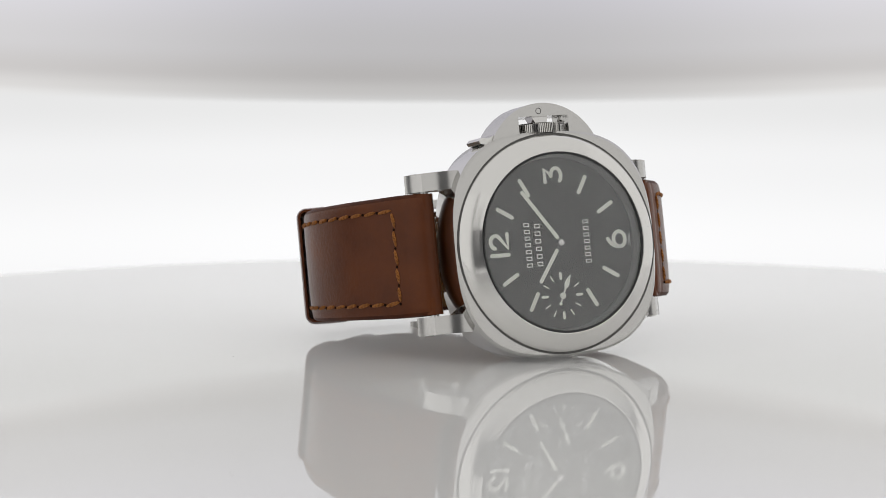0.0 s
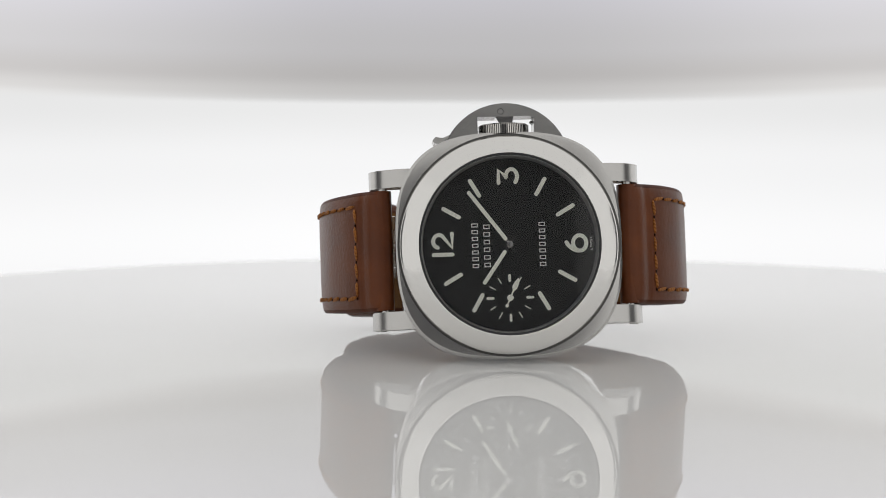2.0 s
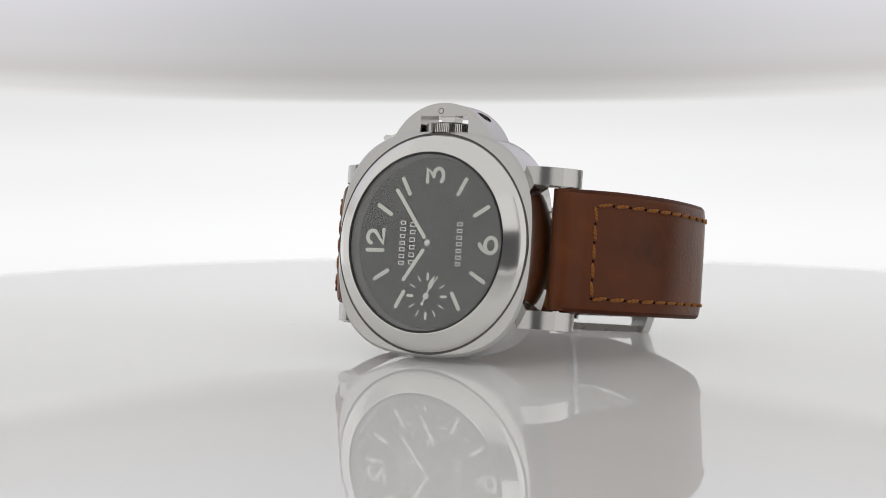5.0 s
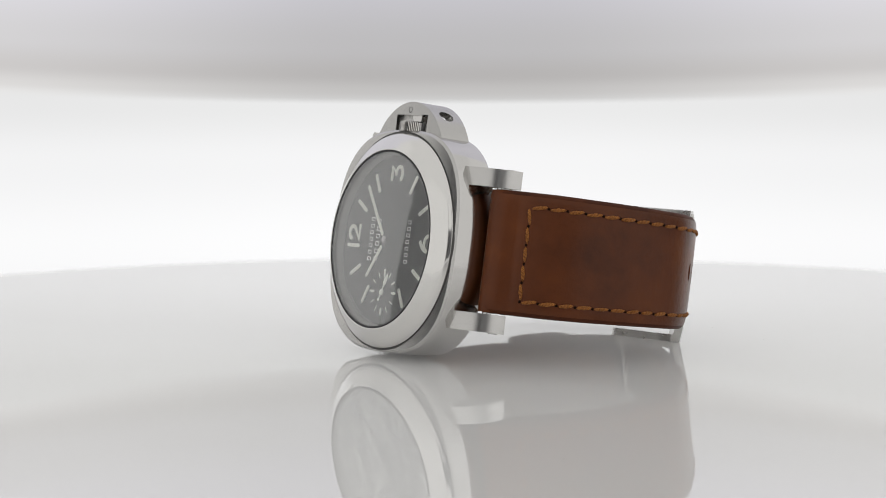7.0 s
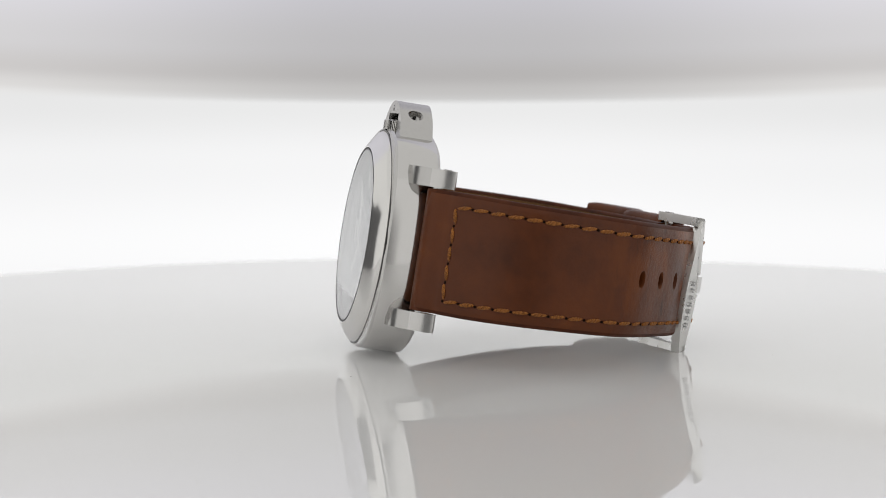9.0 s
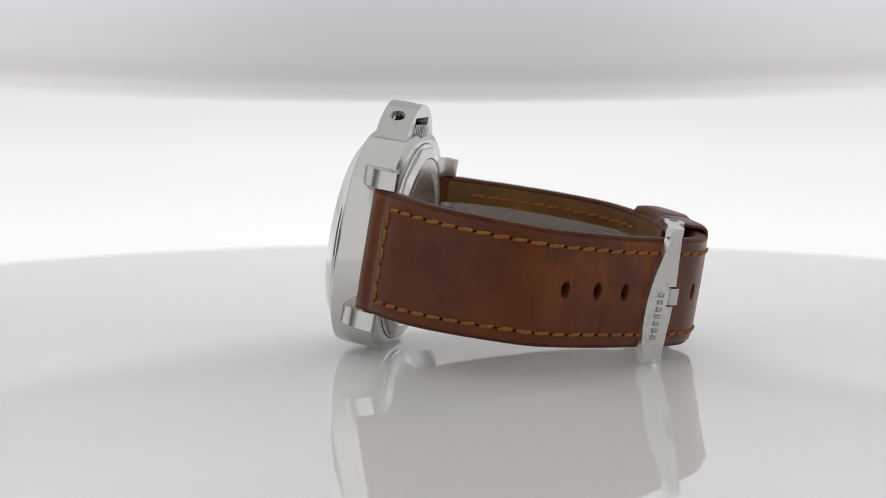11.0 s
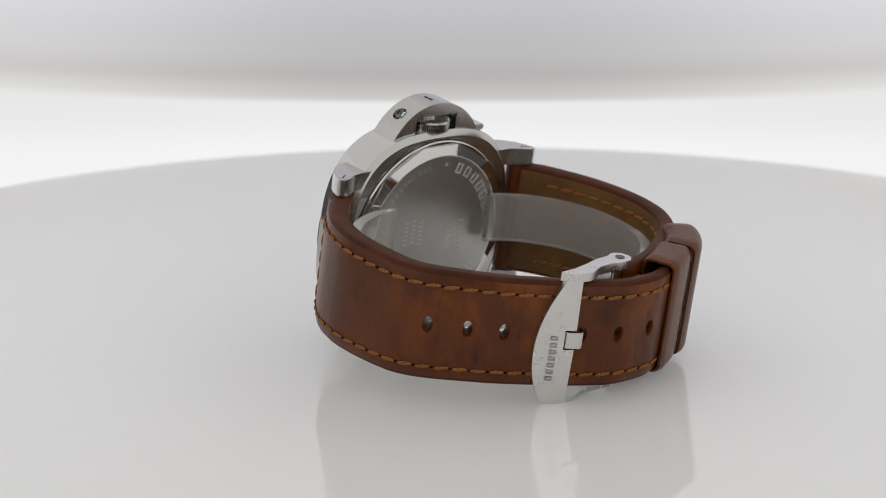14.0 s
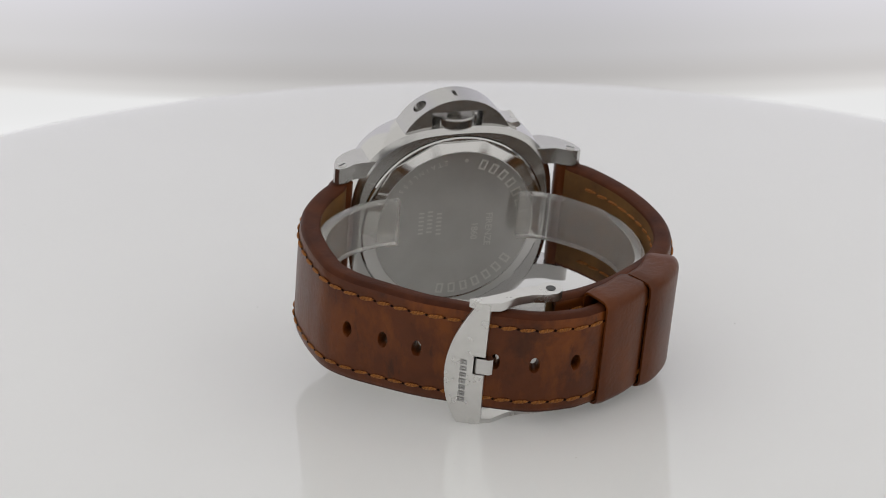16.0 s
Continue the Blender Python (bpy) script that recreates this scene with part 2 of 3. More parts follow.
def lettering(body, size):
    """A bmesh of flat letters in the built-in font, centred, x along the line and y up, one unit high by size."""
    cu = bpy.data.curves.new("lettering", "FONT")
    cu.body, cu.size, cu.align_x, cu.align_y, cu.extrude = body, size, "CENTER", "CENTER", 0.03
    ob = bpy.data.objects.new("lettering", cu)
    scene.collection.objects.link(ob)
    bpy.context.view_layer.update()
    me = bpy.data.meshes.new_from_object(ob.evaluated_get(bpy.context.evaluated_depsgraph_get()))
    bpy.data.objects.remove(ob)
    bm = bmesh.new()
    bm.from_mesh(me)
    return bm


def basis(at, u, v, w):
    """A matrix with columns u, v, w at a place."""
    m = Matrix((u, v, w)).transposed().to_4x4()
    m.translation = at
    return m


def hollow(bm, wide, high, line, deep):
    """A plain hollow rectangle lying in x, y, deep along z."""
    rings = []
    for f, z in ((0, 0), (0, deep), (line, deep), (line, 0)):
        u, v = wide / 2 - f, high / 2 - f
        rings.append([(-u, -v, z), (u, -v, z), (u, v, z), (-u, v, z)])
    loft(bm, rings + [rings[0]], caps=False)
    bmesh.ops.remove_doubles(bm, verts=bm.verts, dist=1e-5)


# ---- the turntable, its backdrop and the room round them ----
def make_turntable(radius=0.186):
    table = tagged(new("turntable"), "round glossy white acrylic turntable on a grey hub", "turntable")

    def revolve(profile, n):
        bm = bmesh.new()
        loft(bm, [[(r * math.cos(2 * math.pi * i / n), r * math.sin(2 * math.pi * i / n), z) for i in range(n)] for r, z in profile])
        return bm
    part("plate", revolve([(radius - 0.006, 0), (radius - 0.0015, 0), (radius - 0.0004, -0.0004), (radius, -0.0015), (radius, -0.0085), (radius - 0.001, -0.01)], 256),
         ACRYLIC, table, "glossy white acrylic disc", smooth=8, space=None)
    part("hub", revolve([(0.02, -0.0102), (0.02, -0.02), (0.018, -0.024), (0.018, -0.06), (0.018, -0.86), (0.16, -0.875), (0.16, -0.9)], 96), BASE, table,
         "grey metal hub", space=None)
    bm = bmesh.new()
    rnd = random.Random(4)
    for k in range(16):
        a, r, s = rnd.uniform(0, 6.283), 0.18 * math.sqrt(rnd.random()), rnd.uniform(0.00008, 0.00019)
        if r < 0.05:
            continue
        bmesh.ops.create_icosphere(bm, subdivisions=1, radius=s, matrix=Matrix.Translation((r * math.cos(a), r * math.sin(a), s * 0.3)) @ Matrix.Diagonal((1, 1, 0.35, 1)))
    tagged(part("dust", bm, DUST, table, "fine grey dust specks", space=None), kind="stuff")
    return table


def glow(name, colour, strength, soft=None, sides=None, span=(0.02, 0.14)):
    """A glowing sheet. soft: (axis, from, to, stops): light falloff painted from one edge of the sheet to the other."""
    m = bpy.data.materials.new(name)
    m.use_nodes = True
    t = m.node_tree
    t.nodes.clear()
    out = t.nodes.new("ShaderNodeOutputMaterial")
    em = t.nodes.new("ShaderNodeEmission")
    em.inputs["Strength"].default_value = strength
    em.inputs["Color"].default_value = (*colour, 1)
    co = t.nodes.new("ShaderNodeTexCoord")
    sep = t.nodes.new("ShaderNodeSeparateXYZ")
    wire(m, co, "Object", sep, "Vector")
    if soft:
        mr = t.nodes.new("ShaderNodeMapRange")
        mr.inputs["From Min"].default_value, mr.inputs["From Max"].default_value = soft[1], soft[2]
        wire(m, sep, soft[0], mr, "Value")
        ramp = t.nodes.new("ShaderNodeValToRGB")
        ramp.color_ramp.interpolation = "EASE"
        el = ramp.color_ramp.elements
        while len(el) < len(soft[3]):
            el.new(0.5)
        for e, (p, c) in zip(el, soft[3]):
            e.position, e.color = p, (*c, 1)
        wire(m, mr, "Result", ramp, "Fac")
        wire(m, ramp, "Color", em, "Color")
    # sides: painted change of brightness from the middle out to both sides
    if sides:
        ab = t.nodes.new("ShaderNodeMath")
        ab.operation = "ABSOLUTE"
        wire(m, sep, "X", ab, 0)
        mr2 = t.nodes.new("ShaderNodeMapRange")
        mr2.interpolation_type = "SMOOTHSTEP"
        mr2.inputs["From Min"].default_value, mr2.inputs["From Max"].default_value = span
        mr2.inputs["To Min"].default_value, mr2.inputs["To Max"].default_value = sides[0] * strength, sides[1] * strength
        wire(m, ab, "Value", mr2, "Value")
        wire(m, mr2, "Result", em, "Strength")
    wire(m, em, "Emission", out, "Surface")
    return m


def make_backdrop():
    """Hangs opposite the camera on the arm: x to the side, y up, z towards the camera, from the header's middle."""
    back = tagged(new("backdrop"), "white backlit studio backdrop on the swing arm", "backdrop", kind="structure")
    # the diffuser's uneven brightness is painted as a vertical ramp of its glow
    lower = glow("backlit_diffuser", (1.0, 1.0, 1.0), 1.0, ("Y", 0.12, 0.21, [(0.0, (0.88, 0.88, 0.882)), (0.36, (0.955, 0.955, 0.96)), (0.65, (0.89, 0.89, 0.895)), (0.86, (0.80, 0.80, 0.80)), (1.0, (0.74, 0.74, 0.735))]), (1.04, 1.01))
    # header shading painted into emission: dark band near its foot, brighter sides
    upper = glow("shaded_header_glow", (0.66, 0.65, 0.68), 1.0, ("Y", 0.0443, 0.082, [(0.0, (0.70, 0.695, 0.69)), (0.07, (0.62, 0.608, 0.60)), (0.2, (0.53, 0.515, 0.51)), (0.42, (0.575, 0.565, 0.575)), (1.0, (0.655, 0.645, 0.695))]), (0.89, 1.16))
    bm = bmesh.new()
    n = 48
    rows = []
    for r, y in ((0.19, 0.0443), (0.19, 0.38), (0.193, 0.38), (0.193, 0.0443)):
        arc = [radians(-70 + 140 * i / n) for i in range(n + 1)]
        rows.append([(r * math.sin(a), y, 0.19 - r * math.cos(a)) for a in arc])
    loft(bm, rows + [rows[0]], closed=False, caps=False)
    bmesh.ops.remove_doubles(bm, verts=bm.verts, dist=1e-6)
    part("header", bm, upper, back, "pale grey curved header sheet, shading painted into its glow", space=None)
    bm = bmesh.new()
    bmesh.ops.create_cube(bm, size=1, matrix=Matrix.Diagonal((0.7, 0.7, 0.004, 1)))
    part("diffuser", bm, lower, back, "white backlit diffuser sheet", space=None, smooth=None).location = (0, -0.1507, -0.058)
    return back


def make_tent():
    """A round tent of lit white cloth, open towards the camera."""
    tent = tagged(new("light_tent"), "round tent of lit white cloth, open at the camera", "light tent", kind="structure")
    cloth = glow("lit_cloth", (1.0, 0.99, 0.97), 0.82)
    # glow painted dimmer towards the camera gap, so its reflection has a soft edge
    thin = glow("gap_fade_cloth", (1.0, 0.99, 0.97), 0.82, sides=(0.3, 1.0), span=(0.22, 0.33))
    roof = glow("lit_roof_cloth", (1.0, 0.99, 0.97), 0.76)
    n = 72
    # from the camera's side round to the back: a gap for the camera, cloth, an open doorway, cloth again behind the backdrop
    for a0, a1, lo, hi in ((13, 88, -0.35, 1.0), (-88, -13, -0.35, 1.0), (109, 251, -0.35, 1.0), (-13, 13, 0.4, 1.0), (-13, 13, -0.35, -0.06), (88, 109, 0.4, 1.0), (-109, -88, 0.4, 1.0)):
        bm = bmesh.new()
        arc = [radians(-90 + a0 + (a1 - a0) * i / 36) for i in range(37)]
        rows = [[(r * math.cos(a), r * math.sin(a), z) for a in arc] for r, z in ((1.0, lo), (1.0, hi), (1.004, hi), (1.004, lo))]
        loft(bm, rows + [rows[0]], closed=False, caps=False)
        bmesh.ops.remove_doubles(bm, verts=bm.verts, dist=1e-6)
        part("cloth_panel", bm, thin if abs(a0 + a1) == 101 else cloth, tent, "lit white cloth panel", space=None)
    bm = bmesh.new()
    loft(bm, [[(1.0 * math.cos(2 * math.pi * i / n), 1.0 * math.sin(2 * math.pi * i / n), z) for i in range(n)] for z in (1.002, 1.006)])
    part("tent_roof", bm, roof, tent, "lit white cloth roof", space=None)
    # unseen glowing ring, added to light the acrylic plate from below and weaken shadows
    bm = bmesh.new()
    rows = [[(r * math.cos(2 * math.pi * i / n), r * math.sin(2 * math.pi * i / n), z) for i in range(n)] for r, z in ((0.06, -0.352), (1.0, -0.352), (1.0, -0.356), (0.06, -0.356))]
    loft(bm, rows + [rows[0]], caps=False)
    bmesh.ops.remove_doubles(bm, verts=bm.verts, dist=1e-6)
    part("added_underlight", bm, cloth, tent, "unseen lit sheet added to light the acrylic from below", space=None)


def make_room():
    def slab(name, lo, hi, mat):
        bm = bmesh.new()
        bmesh.ops.create_cube(bm, size=1)
        for v in bm.verts:
            v.co = Vector([lo[k] + (v.co[k] + 0.5) * (hi[k] - lo[k]) for k in range(3)])
        return tagged(new(name, finish(name, bm, mat, None)), kind="structure")
    tagged(slab("floor", (-2.2, -2.2, -0.95), (2.2, 2.2, -0.9), WALL), "grey studio floor")
    tagged(slab("ceiling", (-2.2, -2.2, 2.0), (2.2, 2.2, 2.05), WALL), "grey studio ceiling")
    for n, lo, hi in (("north", (-2.2, 2.2, -0.9), (2.2, 2.25, 2.0)), ("south", (-2.2, -2.25, -0.9), (2.2, -2.2, 2.0)),
                      ("west", (-2.25, -2.2, -0.9), (-2.2, 2.2, 2.0)), ("east", (2.2, -2.2, -0.9), (2.25, 2.2, 2.0))):
        tagged(slab("wall_" + n, lo, hi, WALL), "grey studio wall")


turntable = make_turntable()
backdrop = make_backdrop()
make_room()
make_tent()


# ---- the watch ----
def squircle(r, n=144, p=2.84):
    out = []
    for i in range(n):
        a = 2 * math.pi * i / n
        c, s = math.cos(a), math.sin(a)
        k = r / (abs(c) ** p + abs(s) ** p) ** (1 / p)
        out.append((k * c, k * s))
    return out


def two_faced(bm):
    """Flanks polished, front and back faces satin."""
    bmesh.ops.recalc_face_normals(bm, faces=bm.faces)
    for f in bm.faces:
        f.material_index = 1 if abs(f.normal.y) > 0.6 else 0
    return bm


def make_case(watch):
    bm = bmesh.new()
    prof = [(20.4, 0.35), (21.7, 0.5), (22.15, 0.95), (22.2, 2.3), (22.2, 8.5), (22.1, 8.85), (21.85, 9.05), (21.3, 9.5), (20.9, 9.75)]
    rings = [[(x, y, z) for x, z in squircle(r)] for r, y in prof]
    loft(bm, rings, caps=False)
    # back plate with a round opening for the case back
    ring = [(x, 9.75, z) for x, z in squircle(20.9)]
    n = len(ring)
    hole = [(20.4 * math.cos(2 * math.pi * i / n), 9.75, 20.4 * math.sin(2 * math.pi * i / n)) for i in range(n)]
    sunk = [(20.4 * math.cos(2 * math.pi * i / n), 8.0, 20.4 * math.sin(2 * math.pi * i / n)) for i in range(n)]
    loft(bm, [ring, hole, sunk], caps=False)
    front = [(17.6 * math.cos(2 * math.pi * i / n), 0.2, 17.6 * math.sin(2 * math.pi * i / n)) for i in range(n)]
    loft(bm, [[(x, 0.35, z) for x, z in squircle(20.4)], front], caps=False)
    bmesh.ops.remove_doubles(bm, verts=bm.verts, dist=1e-4)
    case = part("case", two_faced(bm), [STEEL, CASE_STEEL], watch, "polished steel cushion-shaped case", smooth=28)

    bm = bmesh.new()
    turned(bm, [(21.35, 0.75), (21.5, 0.3), (21.25, -0.25), (20.8, -0.7), (19.4, -1.6), (18.5, -2.15), (18.35, -2.25), (17.95, -2.48), (17.8, -2.42), (17.72, -2.26),
                (17.6, 0.0), (20.0, 0.4)], n=192, closed_profile=True)
    part("bezel", bm, BEZEL_STEEL, watch, "polished steel round bezel", smooth=24)

    bm = bmesh.new()
    turned(bm, [(21.2, 0.22), (21.82, 0.3), (21.86, 0.78), (21.2, 0.8)], n=192, closed_profile=True)
    part("bezel_seam", bm, DARK_STEEL, watch, "dark seam under the bezel")

    bm = bmesh.new()
    turned(bm, [(17.74, -2.36), (17.66, -2.5), (17.46, -2.48), (17.36, -2.4), (17.36, -2.1), (17.7, -2.0)], n=160, closed_profile=True)
    part("gasket", bm, BLACK, watch, "thin black gasket", smooth=40)

    bm = bmesh.new()
    turned(bm, [(17.34, -1.85), (17.34, -2.42), (17.16, -2.48), (15, -2.57), (13, -2.64), (10.5, -2.71), (8, -2.77), (5, -2.81), (2.5, -2.835), (0.3, -2.84)], n=160)
    crystal = part("crystal", bm, GLASS, watch, "clear domed sapphire crystal", smooth=6)
    crystal.visible_shadow = False

    bm = bmesh.new()
    turned(bm, [(17.58, -1.95), (17.36, -1.93), (16.9, 0.0), (17.58, 0.1)], n=160, closed_profile=True)
    part("inner_flange", bm, FLANGE, watch, "dark inner flange ring")

    # screws of the lugs and the lugs themselves
    prof = [(16.5, 3.0), (20.6, 3.2), (23.2, 4.6), (25.2, 6.6), (26.3, 8.6), (26.8, 10.2), (26.8, 11.2), (26.0, 11.6), (24.3, 11.1), (22.4, 9.9), (20.5, 9.5), (16.5, 9.5)]
    for sx in (1, -1):
        for sz in (1, -1):
            bm = bmesh.new()
            prism(bm, [(sx * x, y) for x, y in prof], sz * 12.2, sz * 15.75, "z")
            bevelled(bm, 0.28, 2, 25)
            lug = part("lug", two_faced(bm), [LUG_STEEL, CASE_STEEL], watch, "polished steel strap lug", smooth=30)
            bm = bmesh.new()
            bmesh.ops.create_cone(bm, cap_ends=True, segments=24, radius1=0.95, radius2=0.95, depth=0.3,
                                  matrix=Matrix.Translation((sx * 25.0, 9.8, sz * 15.72)))
            part("screw", bm, BRUSHED, lug, "slotted steel screw")
            bm = bmesh.new()
            bmesh.ops.create_cube(bm, size=1, matrix=Matrix.Translation((sx * 25.0, 9.8, sz * 15.88)) @ pose(0, 0, 0, 0, 0, 35 * sx) @ Matrix.Diagonal((1.7, 0.3, 0.06, 1)))
            part("slot", bm, BLACK, lug, smooth=None)
        bm = bmesh.new()
        bmesh.ops.create_cone(bm, cap_ends=True, segments=20, radius1=0.9, radius2=0.9, depth=25.2, matrix=Matrix.Translation((sx * 24.2, 8.4, 0)))
        part("strap_bar", bm, STEEL, watch, "steel strap bar between the lugs")
    return case


def make_dial(watch):
    bm = bmesh.new()
    turned(bm, [(17.4, 0.5), (17.4, 0.0)], n=128)
    dial = part("dial", bm, DIAL, watch, "matt black dial", space=DIAL_POSE)
    # batons
    for h in (1, 2, 4, 5, 7, 8, 10, 11):
        a = radians(30 * h - 90)
        s, c = math.sin(a), math.cos(a)
        bm = bmesh.new()
        stroke(bm, [(s * 11.2, c * 11.2), (s * 14.6, c * 14.6)], 0.8, -0.02)
        part("hour_marker", bm, LUME, dial, "cream luminous baton", space=DIAL_POSE)

    def numeral(lines, cx, cz, label):
        """Lines in (right, up) of an upright figure; on the dial right is +z and up is -x."""
        bm = bmesh.new()
        for pts in lines:
            stroke(bm, [(cx - v, cz + u) for u, v in pts], 0.76, -0.02)
        part("numeral", bm, LUME, dial, label, space=DIAL_POSE)
    three = [[(-1.35, 1.8), (1.2, 1.8), (-0.15, 0.35)], arc_points(-0.15, -0.75, 1.45, 1.1, 95, -140, 18)]
    six = [arc_points(0, -0.75, 1.5, 1.3, 0, 360, 28), arc_points(1.9, -0.75, 3.4, 3.0, 178, 120, 12)]
    one = [[(0, -1.85), (0, 1.85)]]
    two = [arc_points(0, 0.72, 1.25, 1.15, 165, -35, 16) + [(-1.3, -1.82), (1.45, -1.82)]]
    numeral(three, 0.1, 13.45, "cream luminous figure three")
    numeral(six, 13.0, -0.1, "cream luminous figure six")
    numeral([[(u - 1.75, v) for u, v in one[0]]] + [[(u + 0.85, v) for u, v in two[0]]], -13.0, 0.15, "cream luminous figure twelve")
    # small seconds
    cx, cz = -0.2, -10.4
    for k in range(12):
        a = radians(30 * k)
        s, c = math.sin(a), math.cos(a)
        bm = bmesh.new()
        if k % 3:
            stroke(bm, [(cx + s * 3.3, cz + c * 3.3), (cx + s * 4.5, cz + c * 4.5)], 0.2, -0.02, 0.06)
        else:
            stroke(bm, [(cx + s * 3.35, cz + c * 3.35), (cx + s * 4.4, cz + c * 4.4)], 0.52, -0.02, 0.1)
        part("seconds_marker", bm, LUME, dial, space=DIAL_POSE)
    # the printed lines stand as plain hollow marks
    for x, z0, z1, n, h in ((-6.7, -4.65, 4.6, 7, 1.25), (-4.4, -4.6, 4.35, 6, 1.25), (6.45, -4.6, 4.5, 7, 1.25)):
        step = (z1 - z0) / n
        for k in range(n):
            bm = bmesh.new()
            hollow(bm, 0.58 * step, h, 0.17, 0.04)
            bm.transform(basis((x, -0.03, z0 + (k + 0.5) * step), (0, 0, 1), (-1, 0, 0), (0, -1, 0)))
            part("printed_mark", bm, PRINT, dial, "white printed mark", smooth=None, space=DIAL_POSE)
    bm = lettering("L SWISS L", 0.62)
    bm.transform(basis((16.05, -0.05, -0.2), (0, 0, 1), (-1, 0, 0), (0, -1, 0)))
    part("printed_word", bm, PRINT, dial, "tiny white printed word", smooth=None, space=DIAL_POSE)

    def pointer(name, tip, length_from, width, y):
        d = Vector(tip).normalized()
        bm = bmesh.new()
        stroke(bm, [tuple(d * length_from), tip], width, y, 0.12)
        ob = part(name, bm, LUME, dial, "cream luminous bar", space=DIAL_POSE)
        bm = bmesh.new()
        stroke(bm, [tuple(d * -1.6), tuple(d * (length_from + 0.2))], width * 0.7, y + 0.02, 0.08)
        part("stem", bm, BLACK, ob, "black stem", space=DIAL_POSE)
    pointer("minute_hand", (-7.65, 10.2), 1.35, 0.75, -1.3)
    pointer("hour_hand", (-5.15, -7.35), 1.85, 0.75, -1.1)
    bm = bmesh.new()
    turned(bm, [(0.72, 0), (0.72, -1.45), (0.6, -1.6), (0.25, -1.63)], n=28)
    part("centre_boss", bm, STEEL, dial, "steel centre boss", space=DIAL_POSE)
    d = Vector((1.85, 4.0)).normalized()
    s = Vector((d.y, -d.x))
    c0 = Vector((cx, cz))
    leaf = [c0 + d * 0.5 - s * 0.14, c0 + d * 1.5 - s * 0.18, c0 + d * 2.1 - s * 0.52, c0 + d * 3.0 - s * 0.5, c0 + d * 4.4,
            c0 + d * 3.0 + s * 0.5, c0 + d * 2.1 + s * 0.52, c0 + d * 1.5 + s * 0.18, c0 + d * 0.5 + s * 0.14]
    bm = bmesh.new()
    prism(bm, [tuple(p) for p in leaf], -0.42, -0.5)
    turned(bm, [(0.62, -0.2), (0.62, -0.52)], n=24, at=(cx, cz))
    stroke(bm, [tuple(c0), tuple(c0 - d * 1.4)], 0.3, -0.42, 0.08)
    q = c0 - d * 1.7
    turned(bm, [(0.34, -0.42), (0.34, -0.5)], n=18, at=(q.x, q.y))
    part("seconds_hand", bm, LUME, dial, "cream leaf-shaped seconds pointer", space=DIAL_POSE)


def make_crown(watch):
    cz0 = 15.15
    R = 12.8
    arc = arc_points(0, cz0, R, R, 155, 25, 40)
    outline = [(x, z) for x, z in arc] + [(5.75, arc[-1][1]), (5.75, 25.35), (-5.3, 25.35), (-5.3, arc[0][1])]
    bm = bmesh.new()
    prism(bm, outline, 1.75, 8.3)
    bevelled(bm, 0.32, 3, 28)
    me = finish("guard", bm, CASE_STEEL, None)
    cutters = []
    # screw hole on the flank, slot on the crest
    for ang, rad, deep in ((54, 1.55, 4.9),):
        b = bmesh.new()
        a = radians(ang)
        m = basis((math.cos(a) * R, 4.9, cz0 + math.sin(a) * R), (0, 1, 0), (-math.sin(a), 0, math.cos(a)), (math.cos(a), 0, math.sin(a)))
        bmesh.ops.create_cone(b, cap_ends=True, segments=32, radius1=rad, radius2=rad, depth=deep, matrix=m)
        cutters.append(b)
    b = bmesh.new()
    bmesh.ops.create_cube(b, size=1, matrix=Matrix.Translation((0.1, 4.9, 27.9)) @ Matrix.Diagonal((0.8, 2.6, 1.0, 1)))
    cutters.append(b)
    me2 = cut(me, cutters)
    me2.transform(WATCH_POSE)
    me2.polygons.foreach_set("use_smooth", [True] * len(me2.polygons))
    me2.set_sharp_from_angle(angle=radians(26))
    guard = new("crown_guard", me2)
    guard.parent = watch
    tagged(guard, "half-moon steel crown guard bridge")
    a = radians(54)
    m = basis((math.cos(a) * (R - 1.95), 4.9, cz0 + math.sin(a) * (R - 1.95)), (0, 1, 0), (-math.sin(a), 0, math.cos(a)), (math.cos(a), 0, math.sin(a)))
    for dy in (-0.52, 0.52):
        bm = bmesh.new()
        pts = [(1.35 * math.cos(t), 1.35 * math.sin(t)) for t in [radians(18 + 144 * k / 14) for k in range(15)]]
        prism(bm, [(p, q * (1 if dy > 0 else -1)) for p, q in pts], -0.4, 0.0, "z")
        bm.transform(m @ pose(0, 0, 0, 0, 0, 90))
        part("guard_screw", bm, STEEL, guard, "slotted steel screw head")
    bm = bmesh.new()
    turned(bm, [(0.62, 1.76), (0.62, 1.73), (0.5, 1.73), (0.5, 1.76)], n=24, at=(-0.7, 26.35), closed_profile=True)
    part("stamp", bm, DARK_STEEL, guard)
    # locking lever: a pad over the crown and a thumb tip at the foot
    bm = bmesh.new()
    prism(bm, [(-1.7, 25.4), (1.9, 25.4), (1.6, 24.1), (-0.9, 24.1)], 3.0, 6.0)
    bevelled(bm, 0.15, 2)
    lever = part("locking_lever", bm, STEEL, guard, "steel locking lever over the crown")
    bm = bmesh.new()
    prism(bm, [(-10.4, 22.2), (-12.2, 21.5), (-13.6, 21.7), (-14.2, 21.1), (-13.9, 20.5), (-12.4, 20.2), (-10.5, 20.6), (-7.5, 21.6), (-7.5, 22.2)], 2.1, 7.6)
    bevelled(bm, 0.25, 2)
    part("thumb_tip", bm, BRUSHED, lever, "steel lever tip")
    # crown
    n = 76
    outline = []
    for k in range(n):
        for f, r in ((0.0, 4.62), (0.22, 4.95), (0.6, 4.95), (0.82, 4.62)):
            a = 2 * math.pi * (k + f) / n
